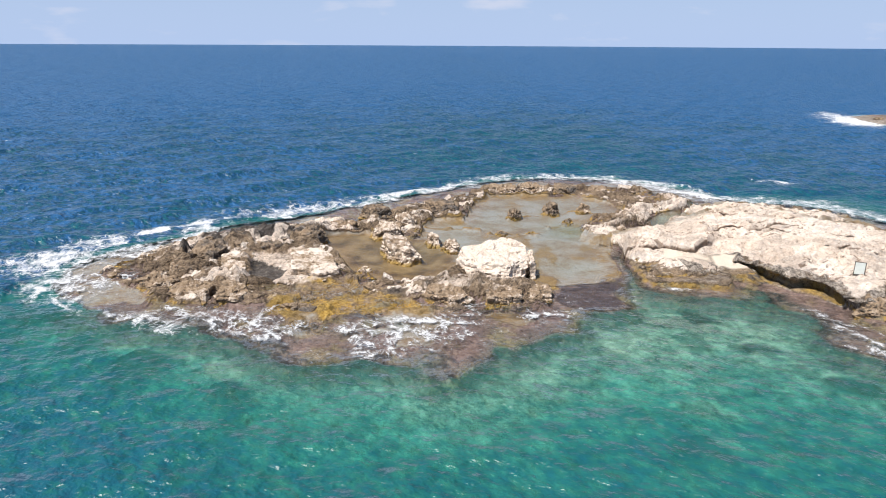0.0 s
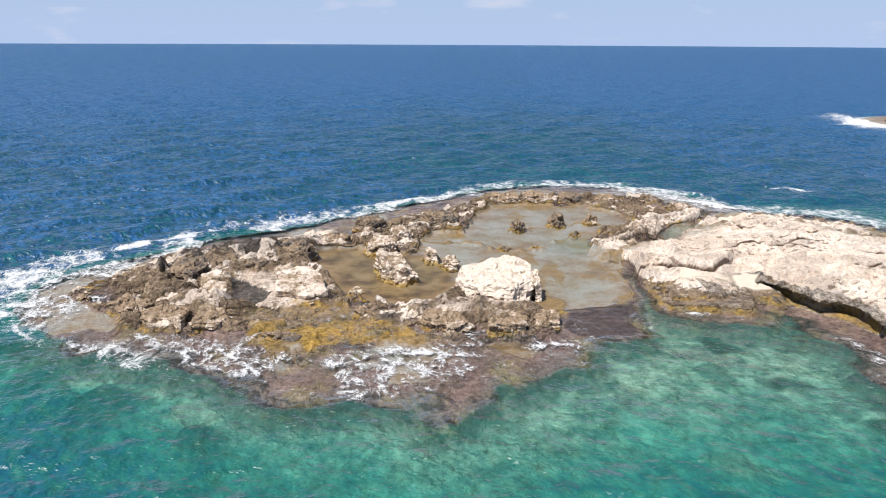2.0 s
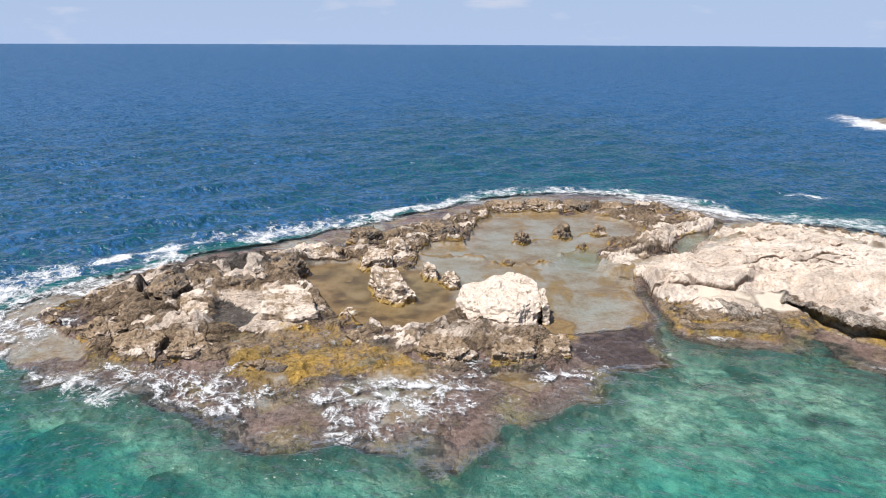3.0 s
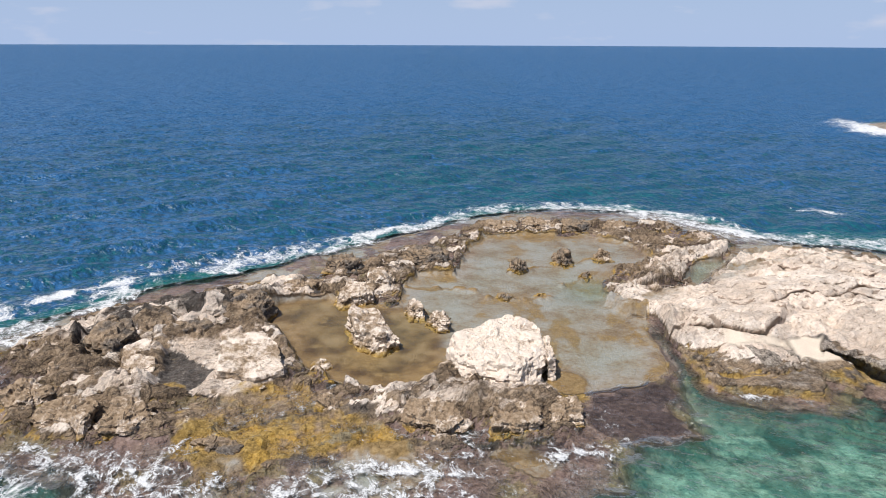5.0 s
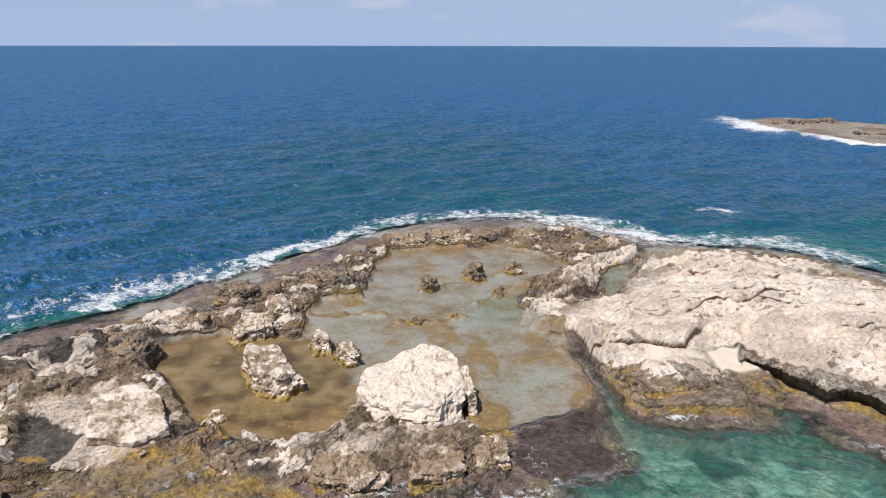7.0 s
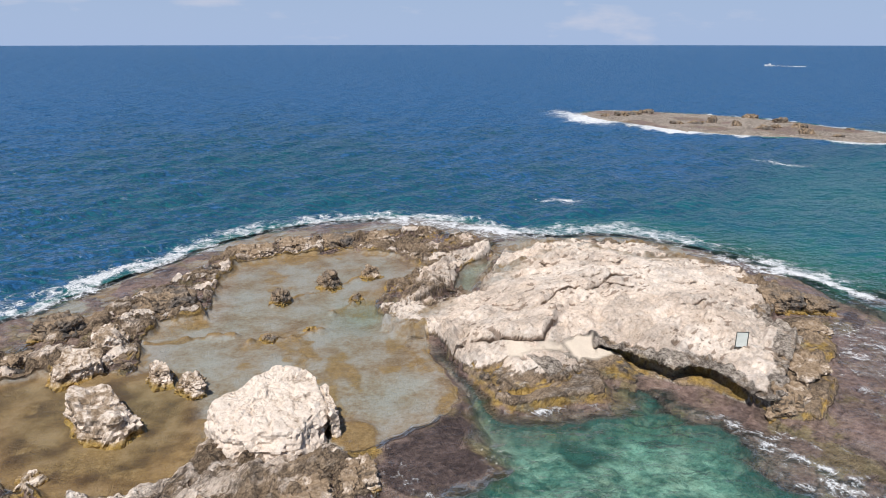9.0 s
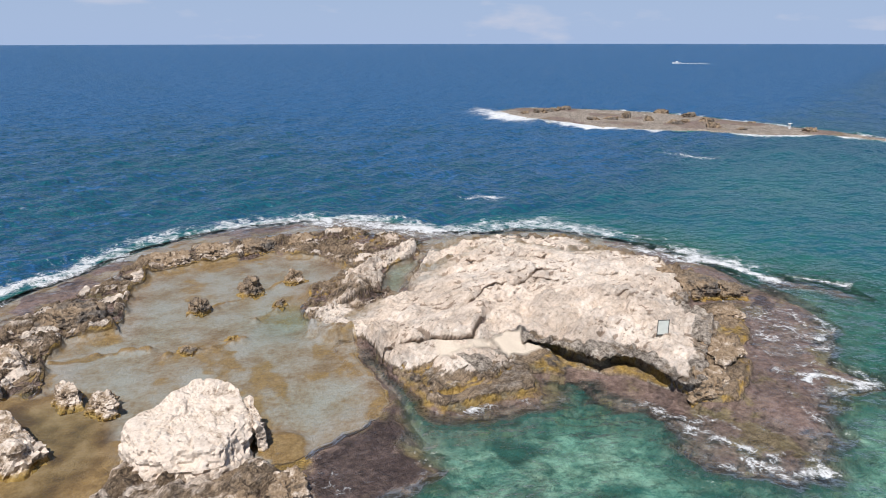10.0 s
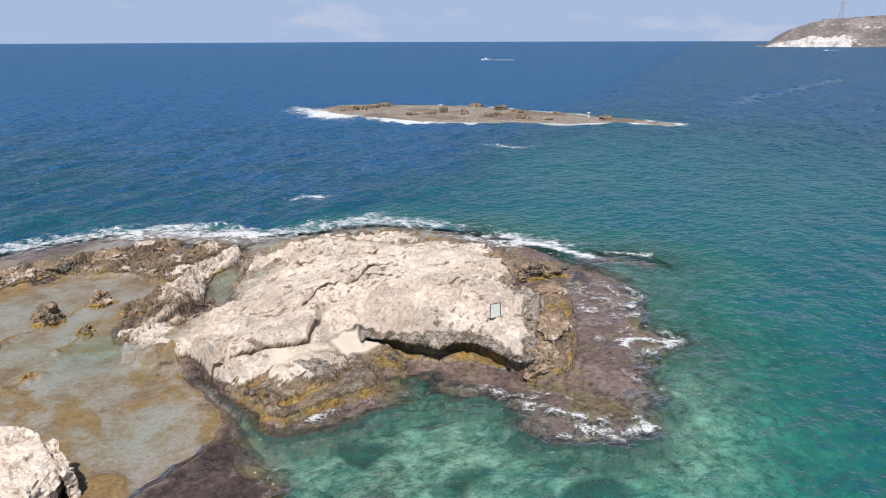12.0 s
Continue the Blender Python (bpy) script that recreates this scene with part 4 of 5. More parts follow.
    for cx, cy, r in DARK_BEDS:
        weedy = np.maximum(weedy, 1.0 * smooth(1.4, 0.6, np.hypot(wx - cx, (wy - cy) * 1.3) / r + 1.6 * (low - 0.5)))
    weedy = np.maximum(weedy, smooth(0.66, 0.72, fbm(x, y, 4, 5, 71)) * 0.6)
    weedy = np.maximum(weedy, smooth(2.4, 0.6, -shore) * 0.7 * smooth(66, 56, y))
    streak = fbm(x * 2.2 + 0.6 * y, y * 0.7, 1.6, 4, 45)
    nose = smooth(20.0, 21.5, x) * smooth(27.5, 26.0, x) * smooth(57.8, 56.4, y) * (plat > -0.5)
    grey = np.maximum(smooth(0.0, 0.5, rim) * (0.45 + 0.5 * smooth(0.4, 0.6, streak)), nose * smooth(0.40, 0.58, streak))
    grey = np.maximum(grey, 0.18 * smooth(0.56, 0.70, fbm(x, y, 2.2, 5, 47) + 0.06 * spur + 0.12 * smooth(1.6, 0.3, plat)) * smooth(-0.3, 0.4, np.maximum(plat, spur)) * smooth(0.2, 0.5, h))
    skirt = smooth(-0.4, 0.3, np.maximum(plat, foot)) * smooth(0.62, 0.40, h + 0.6 * (shade - 0.5)) * smooth(0.1, 0.25, h) * smooth(60, 57, y)
    ochre = np.maximum(ochre, 0.52 * skirt)
    toe = gentle * smooth(-0.4, 0.1, np.maximum(plat, foot)) * smooth(0.72, 0.50, h + 0.5 * (shade - 0.5))
    pale = pale * (1 - 0.7 * toe)
    grey = np.maximum(grey * (1 - skirt), 0.45 * toe * smooth(0.36, 0.5, h))
    ochre = np.maximum(ochre * (1 - 0.6 * toe), 0.60 * toe * smooth(0.50, 0.36, h + 0.4 * (low - 0.5)))
    weedy = np.maximum(weedy, 0.75 * smooth(10, 3, -shore) * smooth(40, 46, x))
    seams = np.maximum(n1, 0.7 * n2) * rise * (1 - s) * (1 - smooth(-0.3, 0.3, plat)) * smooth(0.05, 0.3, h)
    dry_land = smooth(0.1, 0.4, h) * (1 - smooth(-0.3, 0.2, pool))
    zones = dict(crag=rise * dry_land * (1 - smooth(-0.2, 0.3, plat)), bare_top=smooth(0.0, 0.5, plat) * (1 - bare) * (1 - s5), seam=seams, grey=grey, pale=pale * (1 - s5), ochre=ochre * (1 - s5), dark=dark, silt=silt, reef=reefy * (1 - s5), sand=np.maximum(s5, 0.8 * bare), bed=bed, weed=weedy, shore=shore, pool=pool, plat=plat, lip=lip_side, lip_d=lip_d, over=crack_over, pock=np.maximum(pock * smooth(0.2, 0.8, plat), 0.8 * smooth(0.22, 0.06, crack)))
    return h, zones


def sheet(name, xs, ys, z, mat, soft=True):
    """A mesh sheet over a grid of places; z and x, y are arrays of one shape."""
    rows_n, cols_n = xs.shape
    me = bpy.data.meshes.new(name)
    co = np.stack([xs, ys, z], -1).reshape(-1, 3).astype(np.float32)
    i = np.arange(rows_n * cols_n, dtype=np.int32).reshape(rows_n, cols_n)
    quads = np.stack([i[:-1, :-1], i[:-1, 1:], i[1:, 1:], i[1:, :-1]], -1).reshape(-1, 4)
    me.vertices.add(len(co))
    me.vertices.foreach_set("co", co.ravel())
    me.loops.add(quads.size)
    me.loops.foreach_set("vertex_index", quads.ravel())
    me.polygons.add(len(quads))
    me.polygons.foreach_set("loop_start", np.arange(0, quads.size, 4, dtype=np.int32))
    me.polygons.foreach_set("use_smooth", np.full(len(quads), soft))
    me.update(calc_edges=True)
    me.materials.append(mat)
    return me


def paint(me, name, *channels):
    """Stores covers on the vertices: one channel as a number, three as a colour."""
    if len(channels) == 1:
        a = me.attributes.new(name, "FLOAT", "POINT")
        a.data.foreach_set("value", np.ascontiguousarray(channels[0], np.float32).ravel())
    else:
        a = me.attributes.new(name, "FLOAT_COLOR", "POINT")
        rgba = np.ones((channels[0].size, 4), np.float32)
        for k, c in enumerate(channels):
            rgba[:, k] = c.ravel()
        a.data.foreach_set("color", rgba.ravel())


def spread(lo, fine_lo, fine_hi, hi, step):
    """Coordinates that are close inside the fine stretch and widen outside it."""
    out = list(np.arange(fine_lo, fine_hi, step))
    d, v = step, fine_hi
    while v < hi:
        out.append(v)
        d *= 1.12
        v += d
    d, v = step, fine_lo
    while v > lo:
        d *= 1.12
        v -= d
        out.insert(0, v)
    return np.array(out, np.float32)


gx, gy = np.meshgrid(spread(-420, -36, 56, 420, 0.102), spread(-300, 38, 101, 420, 0.102))
gz, zone = land(gx, gy)
for _ in range(1):      # weathering rounds the edges of the steps
    gz[1:-1] = 0.25 * gz[:-2] + 0.5 * gz[1:-1] + 0.25 * gz[2:]
    gz[:, 1:-1] = 0.25 * gz[:, :-2] + 0.5 * gz[:, 1:-1] + 0.25 * gz[:, 2:]
# thin beds of the limestone, running with the outer shore
bed_u, bed_v = gx * 0.87 + gy * 0.5, gy * 0.87 - gx * 0.5
leaf = fbm(bed_u * 0.35, bed_v * 1.5, 0.8, 4, 95, 0.6, ridged=True)
gz += (0.62 - leaf) * (0.42 * zone["crag"] + 0.13 * zone["bare_top"])
# the plateau's near cliff leans out over its foot
under = smooth(0.7, 1.3, gz) * smooth(2.2, 0.2, zone["plat"]) * (zone["plat"] > -0.4) * smooth(59, 57, gy) * smooth(25.5, 27.5, gx) * smooth(46.5, 48, gy + 0.4 * (gx - 32)) * smooth(41, 38, gx)
oy = gy - 1.15 * under
ox = gx - 0.95 * under
# and its broken ledges lean out a little too
over = np.maximum(zone["over"], smooth(-0.1, 0.1, zone["lip"]) * smooth(1.6, 0.2, zone["lip_d"]))
oy = oy - 0.45 * over
ox = ox - 0.15 * over
me = sheet("ground", ox, oy, gz, M_GROUND, False)
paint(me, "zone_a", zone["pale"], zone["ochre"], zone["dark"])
paint(me, "zone_b", zone["silt"], zone["reef"], zone["sand"])
paint(me, "bed", zone["bed"])
paint(me, "weed", zone["weed"])
paint(me, "grey", zone["grey"])
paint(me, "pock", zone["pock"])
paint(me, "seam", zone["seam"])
tagged(new("ground", me), "weathered limestone island with tide pools and a washed reef shelf", "rock island", kind="structure")


# ------------------------------------------------------------------ the sea
WAVE_RNG = random.Random(3)


def sea():
    radii = list(np.arange(0.05, 8, 1.5)) + list(np.arange(8, 66, 0.32))
    while radii[-1] < 3800:
        radii.append(radii[-1] + max(0.32, radii[-1] ** 2 / 19000))
    radii[-1] = 3800
    turns = np.concatenate([np.linspace(-62, 96, 780, endpoint=False), np.linspace(96, 298, 68)])
    r, a = np.meshgrid(np.array(radii, np.float32), np.radians(turns).astype(np.float32), indexing="ij")
    x, y = 1 + r * np.sin(a), 14 + r * np.cos(a)
    wx = x + 1.76 * (fbm(x, y, 3.0, 4, 3) - 0.5)
    wy = y + 1.76 * (fbm(x, y, 3.0, 4, 4) - 0.5)
    h, z = land(x, y)
    shore = z["shore"]
    d, isl = sea_depth(x, y, shore)
    depth = np.maximum(-h, 0)
    depth = np.maximum(depth, 4.5 * smooth(-0.6, 0.0, -shore) * smooth(3, 9, (y - 58) - 0.45 * (x - 10) + 10 * smooth(38, 46, x) * smooth(60, 68, y)))
    depth = np.where(isl > -1.0, np.minimum(depth, 0.15), depth)
    # breakers
    s = (y - 58) - 0.45 * (x - 10)
    gust = fbm(x, y, 7, 4, 31)
    open_side = smooth(2, 16, s)
    burst = smooth(0.36, 0.62, fbm(x, y, 4.5, 3, 33))
    surf_d, _ = trail(wx + 2.0 * (gust - 0.5), wy + 2.0 * (gust - 0.5), SURF)
    run = smooth(0.34, 0.6, fbm(x, y, 9, 3, 36))
    foam = (0.34 + 0.56 * burst) * np.exp(-(surf_d / (0.9 + 1.7 * run)) ** 2)
    foam = np.maximum(foam, (0.34 + 0.30 * smooth(0.38, 0.62, gust)) * np.exp(-(surf_d / 3.6) ** 2))
    foam = np.maximum(foam, (0.24 + 0.42 * smooth(0.36, 0.62, fbm(x, y, 3.2, 4, 37))) * smooth(-4.0, -1.5, shore) * smooth(2.6, 0.6, shore) * open_side)
    for points in CRESTS:
        foam = np.maximum(foam, (0.36 + 0.46 * burst) * np.exp(-(trail(x + 0.4 * (wx - x), y + 0.4 * (wy - y), points)[0] / 0.30) ** 2))
        foam = np.maximum(foam, (0.28 + 0.2 * burst) * np.exp(-(trail(wx, wy, points)[0] / 1.1) ** 2))
    foam = np.maximum(foam, 1.05 * hump(x, y, -37.0, 58.5, 4.5, 4.5, 0) * (0.45 + gust))
    foam = np.maximum(foam, (0.34 + 0.3 * burst) * smooth(-25, -29, x) * smooth(-1, 0.5, shore) * (h < 0.1))
    foam = np.maximum(foam, 0.85 * hump(x, y, -34.2, 52.5, 1.8, 4.5, 25) * (0.35 + gust))
    foam = np.maximum(foam, 0.62 * hump(x, y, -21.5, 45.2, 4.5, 1.6, -28) * (0.5 + gust))
    foam = np.maximum(foam, 0.54 * hump(x, y, -15.5, 46.0, 5.0, 1.9, -22))
    foam = np.maximum(foam, 0.52 * hump(x, y, 0.5, 45.3, 5.4, 1.7, -4))
    foam = np.maximum(foam, 0.7 * hump(x, y, 7.5, 46.7, 3.0, 0.8, 15))
    foam = np.maximum(foam, np.exp(-((shore - 0.2) / 0.7) ** 2) * (1 - open_side) * (0.12 + 0.5 * smooth(0.45, 0.7, gust)) * (y < 60) * (1 - 0.6 * smooth(8, 14, x) * smooth(29, 24, x)))
    foam = np.maximum(foam, 0.38 * smooth(0.0, 1.5, shore) * smooth(40, 43, x) * smooth(64, 55, y) * smooth(0.4, 0.65, gust))
    foam = np.maximum(foam, 0.75 * hump(x, y, 52, 69, 2.0, 6, 12) * (0.3 + gust))
    foam = np.maximum(foam, 0.75 * hump(x, y, 51, 99, 4.0, 1.6, -25))
    foam = np.maximum(foam, 0.6 * hump(x, y, 103.5, 107.5, 2.5, 6.5, 25))
    foam = np.maximum(foam, (0.22 + 0.3 * burst) * smooth(-1, 1, shore) * (1 - smooth(0, 0.25, h)) * (gust > 0.3) * (1 - smooth(-0.5, 0.3, z["pool"])) * smooth(60, 46, y) * smooth(14, 9, x))
    foam = np.maximum(foam, 1.2 * np.maximum(hump(x, y, 113, 184, 8, 18, -10), hump(x, y, 118, 153, 6, 11, 25)) * (isl < 5) * (0.5 + gust))
    foam = np.maximum(foam, 0.8 * hump(x, y, 157, 100, 5, 4, 0) * (0.4 + gust))
    foam = np.maximum(foam, np.exp(-((isl + 0.5) / 1.6) ** 2) * smooth(0.38, 0.62, gust) * 0.9)
    foam = foam * (1 - smooth(-0.4, 0.2, z["pool"]) * smooth(-1, 3, shore))
    swell = np.zeros(x.shape, np.float32)
    for k in range(18):
        length = 1.7 * 1.13 ** k
        way = radians(WAVE_RNG.gauss(-18, 22))
        gust_k = 0.4 + 1.2 * fbm(x, y, length * 5, 2, 80 + k)
        swell += 0.014 * length ** 0.85 * gust_k * np.sin((x * math.sin(way) + y * math.cos(way)) * 2 * math.pi / length + WAVE_RNG.uniform(0, 6.28))
    open_water = smooth(0.3, 1.5, depth) * (0.16 + 0.84 * smooth(5, 10, depth))
    lift = swell * open_water * smooth(3000, 900, r) + 0.18 * np.clip(foam - 0.55, 0, 0.6) * smooth(-4, 0, shore) * (shore < 3)
    me = sheet("sea", x, y, lift.astype(np.float32), M_SEA)
    paint(me, "depth", depth)
    slick, _ = trail(x + 6 * (gust - 0.5), y + 14 * (gust - 0.5), [(224, 112), (257, 116), (293, 117.5), (344, 122), (389, 125)])
    paint(me, "still", np.maximum(smooth(-0.6, 0.3, z["pool"]) * smooth(0.5, 3, shore), 0.6 * np.exp(-(slick / 5.0) ** 2)))
    paint(me, "foam", np.clip(foam, 0, 1.2))
    tagged(new("sea", me), "rippled sea, turquoise over the shallows and deep blue beyond, with white surf", "sea", kind="structure")


sea()


# ------------------------------------------------------------------ rocks
def rock_mesh(name, outline, height, mat, fineness=5, seed=0, lean=0.2, rough=0.12, tilt=(0.0, 0.0), sharp=18.0, chips=4, layers=0.45, joints=0.20, split=0.24, grain=0.95):
    """A chiselled rock on an outline of (x, y) about its middle: flat sides, worn edges, split faces."""
    r = np.random.default_rng(seed + 100)
    bm = bmesh.new()
    bmesh.ops.create_icosphere(bm, subdivisions=fineness, radius=1.0)
    me = bpy.data.meshes.new(name)
    bm.to_mesh(me)
    bm.free()
    way = np.empty(len(me.vertices) * 3, np.float32)
    me.vertices.foreach_get("co", way)
    way = way.reshape(-1, 3)
    size = max(max(abs(a), abs(b)) for a, b in outline)
    planes = []
    for (ax, ay), (bx, by) in zip(outline, outline[1:] + outline[:1]):
        nx, ny = by - ay, ax - bx
        ln = math.hypot(nx, ny)
        nx, ny = nx / ln, ny / ln
        d = nx * ax + ny * ay
        if d < 0:
            nx, ny, d = -nx, -ny, -d
        tip = lean * r.uniform(0.3, 1.5)
        k = math.hypot(1, tip)
        planes.append((nx / k, ny / k, tip / k, max(d, 0.15 * size) / k))
    k = math.hypot(1, math.hypot(*tilt))
    planes.append((tilt[0] / k, tilt[1] / k, 1 / k, height / k))
    planes.append((0, 0, -1, 0.5))
    for _ in range(chips):
        a, up = r.uniform(0, 2 * math.pi), r.uniform(0.3, 1.2)
        n = np.array([math.cos(a), math.sin(a), up])
        n /= np.linalg.norm(n)
        reach = min(1 / max(1e-6, max(0.0, n @ np.array(p[:3])) / p[3]) for p in planes)
        planes.append((*n, reach * r.uniform(0.92, 1.12)))
    way = way.astype(np.float64)
    total = 0.0
    for p in planes:
        total = total + (np.maximum(way @ np.array(p[:3]), 0) / p[3]) ** sharp
    co = way * (total ** (-1 / sharp))[:, None]
    n1 = noise3(co, size * 0.55, 4, seed) - 0.5
    k = min(1.0, 0.35 + height * 0.3)
    n2 = noise3(co, 0.7, 5, seed + 3, ridged=True) - 0.6
    n3 = noise3(co * np.array([1, 1, 3.2]), 1.1, 4, seed + 5) - 0.5
    n3 = 0.5 * n3 + 0.5 * np.round(n3 * 9) / 9
    pit = smooth(0.66, 0.80, noise3(co, 0.6, 2, seed + 8))
    thick = 0.26 + 0.1 * height / 2
    level = (co[:, 2] + 0.12 * co[:, 0] * math.cos(seed) + 0.12 * co[:, 1] * math.sin(seed) + 0.22 * (noise3(co, 1.2, 3, seed + 9) - 0.5)) / thick + 50
    layer = np.floor(level).astype(int)
    sector = np.floor((np.arctan2(co[:, 1], co[:, 0]) + 3.5) * 1.6 + 0.8 * (layer % 3)).astype(int)
    shelf = (T2[layer % 256, (sector * 7 + seed) % 256] - 0.5) * layers
    seam = smooth(0.14, 0.0, np.abs(level - layer - 0.5) * -1 + 0.5)
    joint = np.zeros(len(co), np.float32)
    for _ in range(3):
        a = r.uniform(0, math.pi)
        joint = np.maximum(joint, smooth(0.09, 0.02, np.abs(co[:, 0] * math.cos(a) + co[:, 1] * math.sin(a) + 0.5 * (n1) - r.uniform(-0.6, 0.6) * size)))
    side = 1 - 0.75 * smooth(0.55, 0.95, co[:, 2] / height)
    rid, gap = blocks3(co * np.array([1.0, 1.0, 1.7]) + 0.35 * (noise3(co, 1.0, 3, seed + 12) - 0.5)[:, None], grain, seed)
    fret = smooth(0.60, 0.75, noise3(co * np.array([1, 1, 1.6]), 0.8, 3, seed + 14, ridged=True))
    me.vertices.foreach_set("co", co.astype(np.float32).ravel())
    me.update()
    nrm = np.empty(len(co) * 3, np.float32)
    me.vertex_normals.foreach_get("vector", nrm)
    nrm = nrm.reshape(-1, 3)
    bulge = rough * size * n1 + k * (0.11 * n2 + 0.18 * n3 - 0.14 * pit + side * (shelf - 0.10 * layers * seam) - joints * joint)
    crackle = split * (rid - 0.5) - 0.5 * split * smooth(0.09, 0.0, gap) - 0.07 * fret
    co = co + way * (bulge * 0.6)[:, None] + nrm * (bulge * 0.4 + crackle)[:, None]
    me.vertices.foreach_set("co", co.astype(np.float32).ravel())
    me.polygons.foreach_set("use_smooth", np.zeros(len(me.polygons), bool))
    me.materials.append(mat)
    me.update()
    return me


def rock(name, label, outline, height, mat, base=-0.12, group="", **how):
    """A rock at its plan outline, standing on the floor at height base."""
    cx, cy = sum(p[0] for p in outline) / len(outline), sum(p[1] for p in outline) / len(outline)
    ob = new(name, rock_mesh(name, [(a - cx, b - cy) for a, b in outline], height - base, mat, **how))
    ob.location = (cx, cy, base)
    return tagged(ob, label, "rock", group)


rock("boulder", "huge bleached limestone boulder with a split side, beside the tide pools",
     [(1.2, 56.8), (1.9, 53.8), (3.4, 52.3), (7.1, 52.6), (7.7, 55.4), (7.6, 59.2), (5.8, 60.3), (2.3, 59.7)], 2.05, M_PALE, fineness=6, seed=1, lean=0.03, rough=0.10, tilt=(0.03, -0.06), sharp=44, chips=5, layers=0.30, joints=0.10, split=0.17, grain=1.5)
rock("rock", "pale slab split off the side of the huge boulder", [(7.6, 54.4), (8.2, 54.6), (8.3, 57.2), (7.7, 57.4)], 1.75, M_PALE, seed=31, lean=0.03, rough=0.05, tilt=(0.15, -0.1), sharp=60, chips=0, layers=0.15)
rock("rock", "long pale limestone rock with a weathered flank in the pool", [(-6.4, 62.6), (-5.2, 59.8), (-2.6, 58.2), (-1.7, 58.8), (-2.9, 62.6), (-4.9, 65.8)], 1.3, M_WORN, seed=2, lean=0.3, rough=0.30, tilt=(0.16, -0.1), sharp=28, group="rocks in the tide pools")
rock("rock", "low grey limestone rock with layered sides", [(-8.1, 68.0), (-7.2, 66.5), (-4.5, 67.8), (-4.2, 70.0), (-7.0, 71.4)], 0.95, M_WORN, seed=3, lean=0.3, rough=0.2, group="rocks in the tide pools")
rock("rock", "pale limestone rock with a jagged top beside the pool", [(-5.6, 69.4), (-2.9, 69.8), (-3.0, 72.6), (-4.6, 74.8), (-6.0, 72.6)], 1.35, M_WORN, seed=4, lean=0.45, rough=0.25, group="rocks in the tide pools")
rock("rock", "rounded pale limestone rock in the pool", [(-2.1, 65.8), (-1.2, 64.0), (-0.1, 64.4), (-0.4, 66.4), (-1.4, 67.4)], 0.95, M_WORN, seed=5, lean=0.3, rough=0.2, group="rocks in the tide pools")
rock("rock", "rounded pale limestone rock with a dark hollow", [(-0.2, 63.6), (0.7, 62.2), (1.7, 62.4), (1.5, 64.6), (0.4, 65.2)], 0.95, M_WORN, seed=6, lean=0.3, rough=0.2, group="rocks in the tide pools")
rock("rock", "dark crusted rock standing alone in the pool", [(7.3, 75.9), (8.6, 75.3), (9.5, 75.8), (9.3, 77.0), (8.0, 77.4)], 0.95, M_DARK, seed=7, lean=0.3, rough=0.25, group="rocks in the tide pools")
rock("rock", "dark rock with a pale top in the pool", [(11.9, 78.0), (13.2, 77.0), (14.4, 77.6), (14.2, 79.2), (12.6, 79.6)], 1.35, M_DARK, seed=8, lean=0.4, rough=0.28, group="rocks in the tide pools")
rock("rock", "small pale rock at the pool's edge", [(16.2, 79.0), (17.4, 78.4), (18.6, 79.0), (18.0, 80.4), (16.8, 80.5)], 1.05, M_MID, seed=9, lean=0.5, rough=0.28, group="rocks in the tide pools")
rock("rock", "low flat pale rock in the shallow pool", [(-8.2, 56.1), (-7.0, 55.8), (-6.2, 57.0), (-6.8, 57.9), (-8.0, 57.3)], 0.22, M_WORN, seed=10, lean=0.5, rough=0.15, group="rocks in the tide pools")
rock("rock", "dark jagged rock between pool and surf", [(-10.2, 75.2), (-7.6, 74.0), (-5.6, 75.2), (-6.8, 77.8), (-9.4, 77.8)], 1.45, M_DARK, seed=11, lean=0.35, rough=0.3)
rock("rock", "dark jagged rock with layered cracks above the pool", [(-3.4, 78.9), (-1.1, 76.3), (1.9, 75.4), (2.2, 78.6), (-0.8, 81.4)], 1.5, M_DARK, seed=12, lean=0.35, rough=0.3)
rock("rock", "narrow low dark rock lying in the pool", [(5.4, 69.8), (6.6, 68.3), (7.2, 68.9), (6.2, 70.0)], 0.18, M_DARK, seed=13, lean=0.5, rough=0.2, fineness=4, group="rocks in the tide pools")
rock("rock", "narrow low dark rock lying in the pool", [(8.9, 69.5), (10.1, 69.0), (10.4, 69.7), (9.4, 70.2)], 0.16, M_DARK, seed=14, lean=0.5, rough=0.2, fineness=4, group="rocks in the tide pools")
rock("rock", "small dark rock beside the pool", [(13.7, 74.2), (14.6, 73.6), (15.3, 74.4), (14.4, 75.2)], 0.45, M_DARK, seed=15, lean=0.5, rough=0.2, fineness=4, group="rocks in the tide pools")

rock("rock", "big pale limestone block with a flat top and broken edges", [(-14.3, 58.7), (-11.7, 59.5), (-10.1, 58.0), (-9.2, 54.8), (-10.9, 53.7), (-13.4, 54.4)], 1.15, M_WORN, base=0.0, seed=41, lean=0.05, rough=0.08, tilt=(0.06, -0.1), sharp=70, chips=0, layers=0.22, joints=0.08, split=0.10, grain=1.8)
rock("rock", "low pale limestone block beside a dark wall of rock", [(-20.5, 57.2), (-18.9, 58.7), (-17.0, 54.0), (-19.3, 53.5)], 0.95, M_WORN, base=0.0, seed=42, lean=0.08, rough=0.05, tilt=(0.05, -0.2), sharp=60, chips=0, layers=0.2, joints=0.08, split=0.10, grain=1.8)
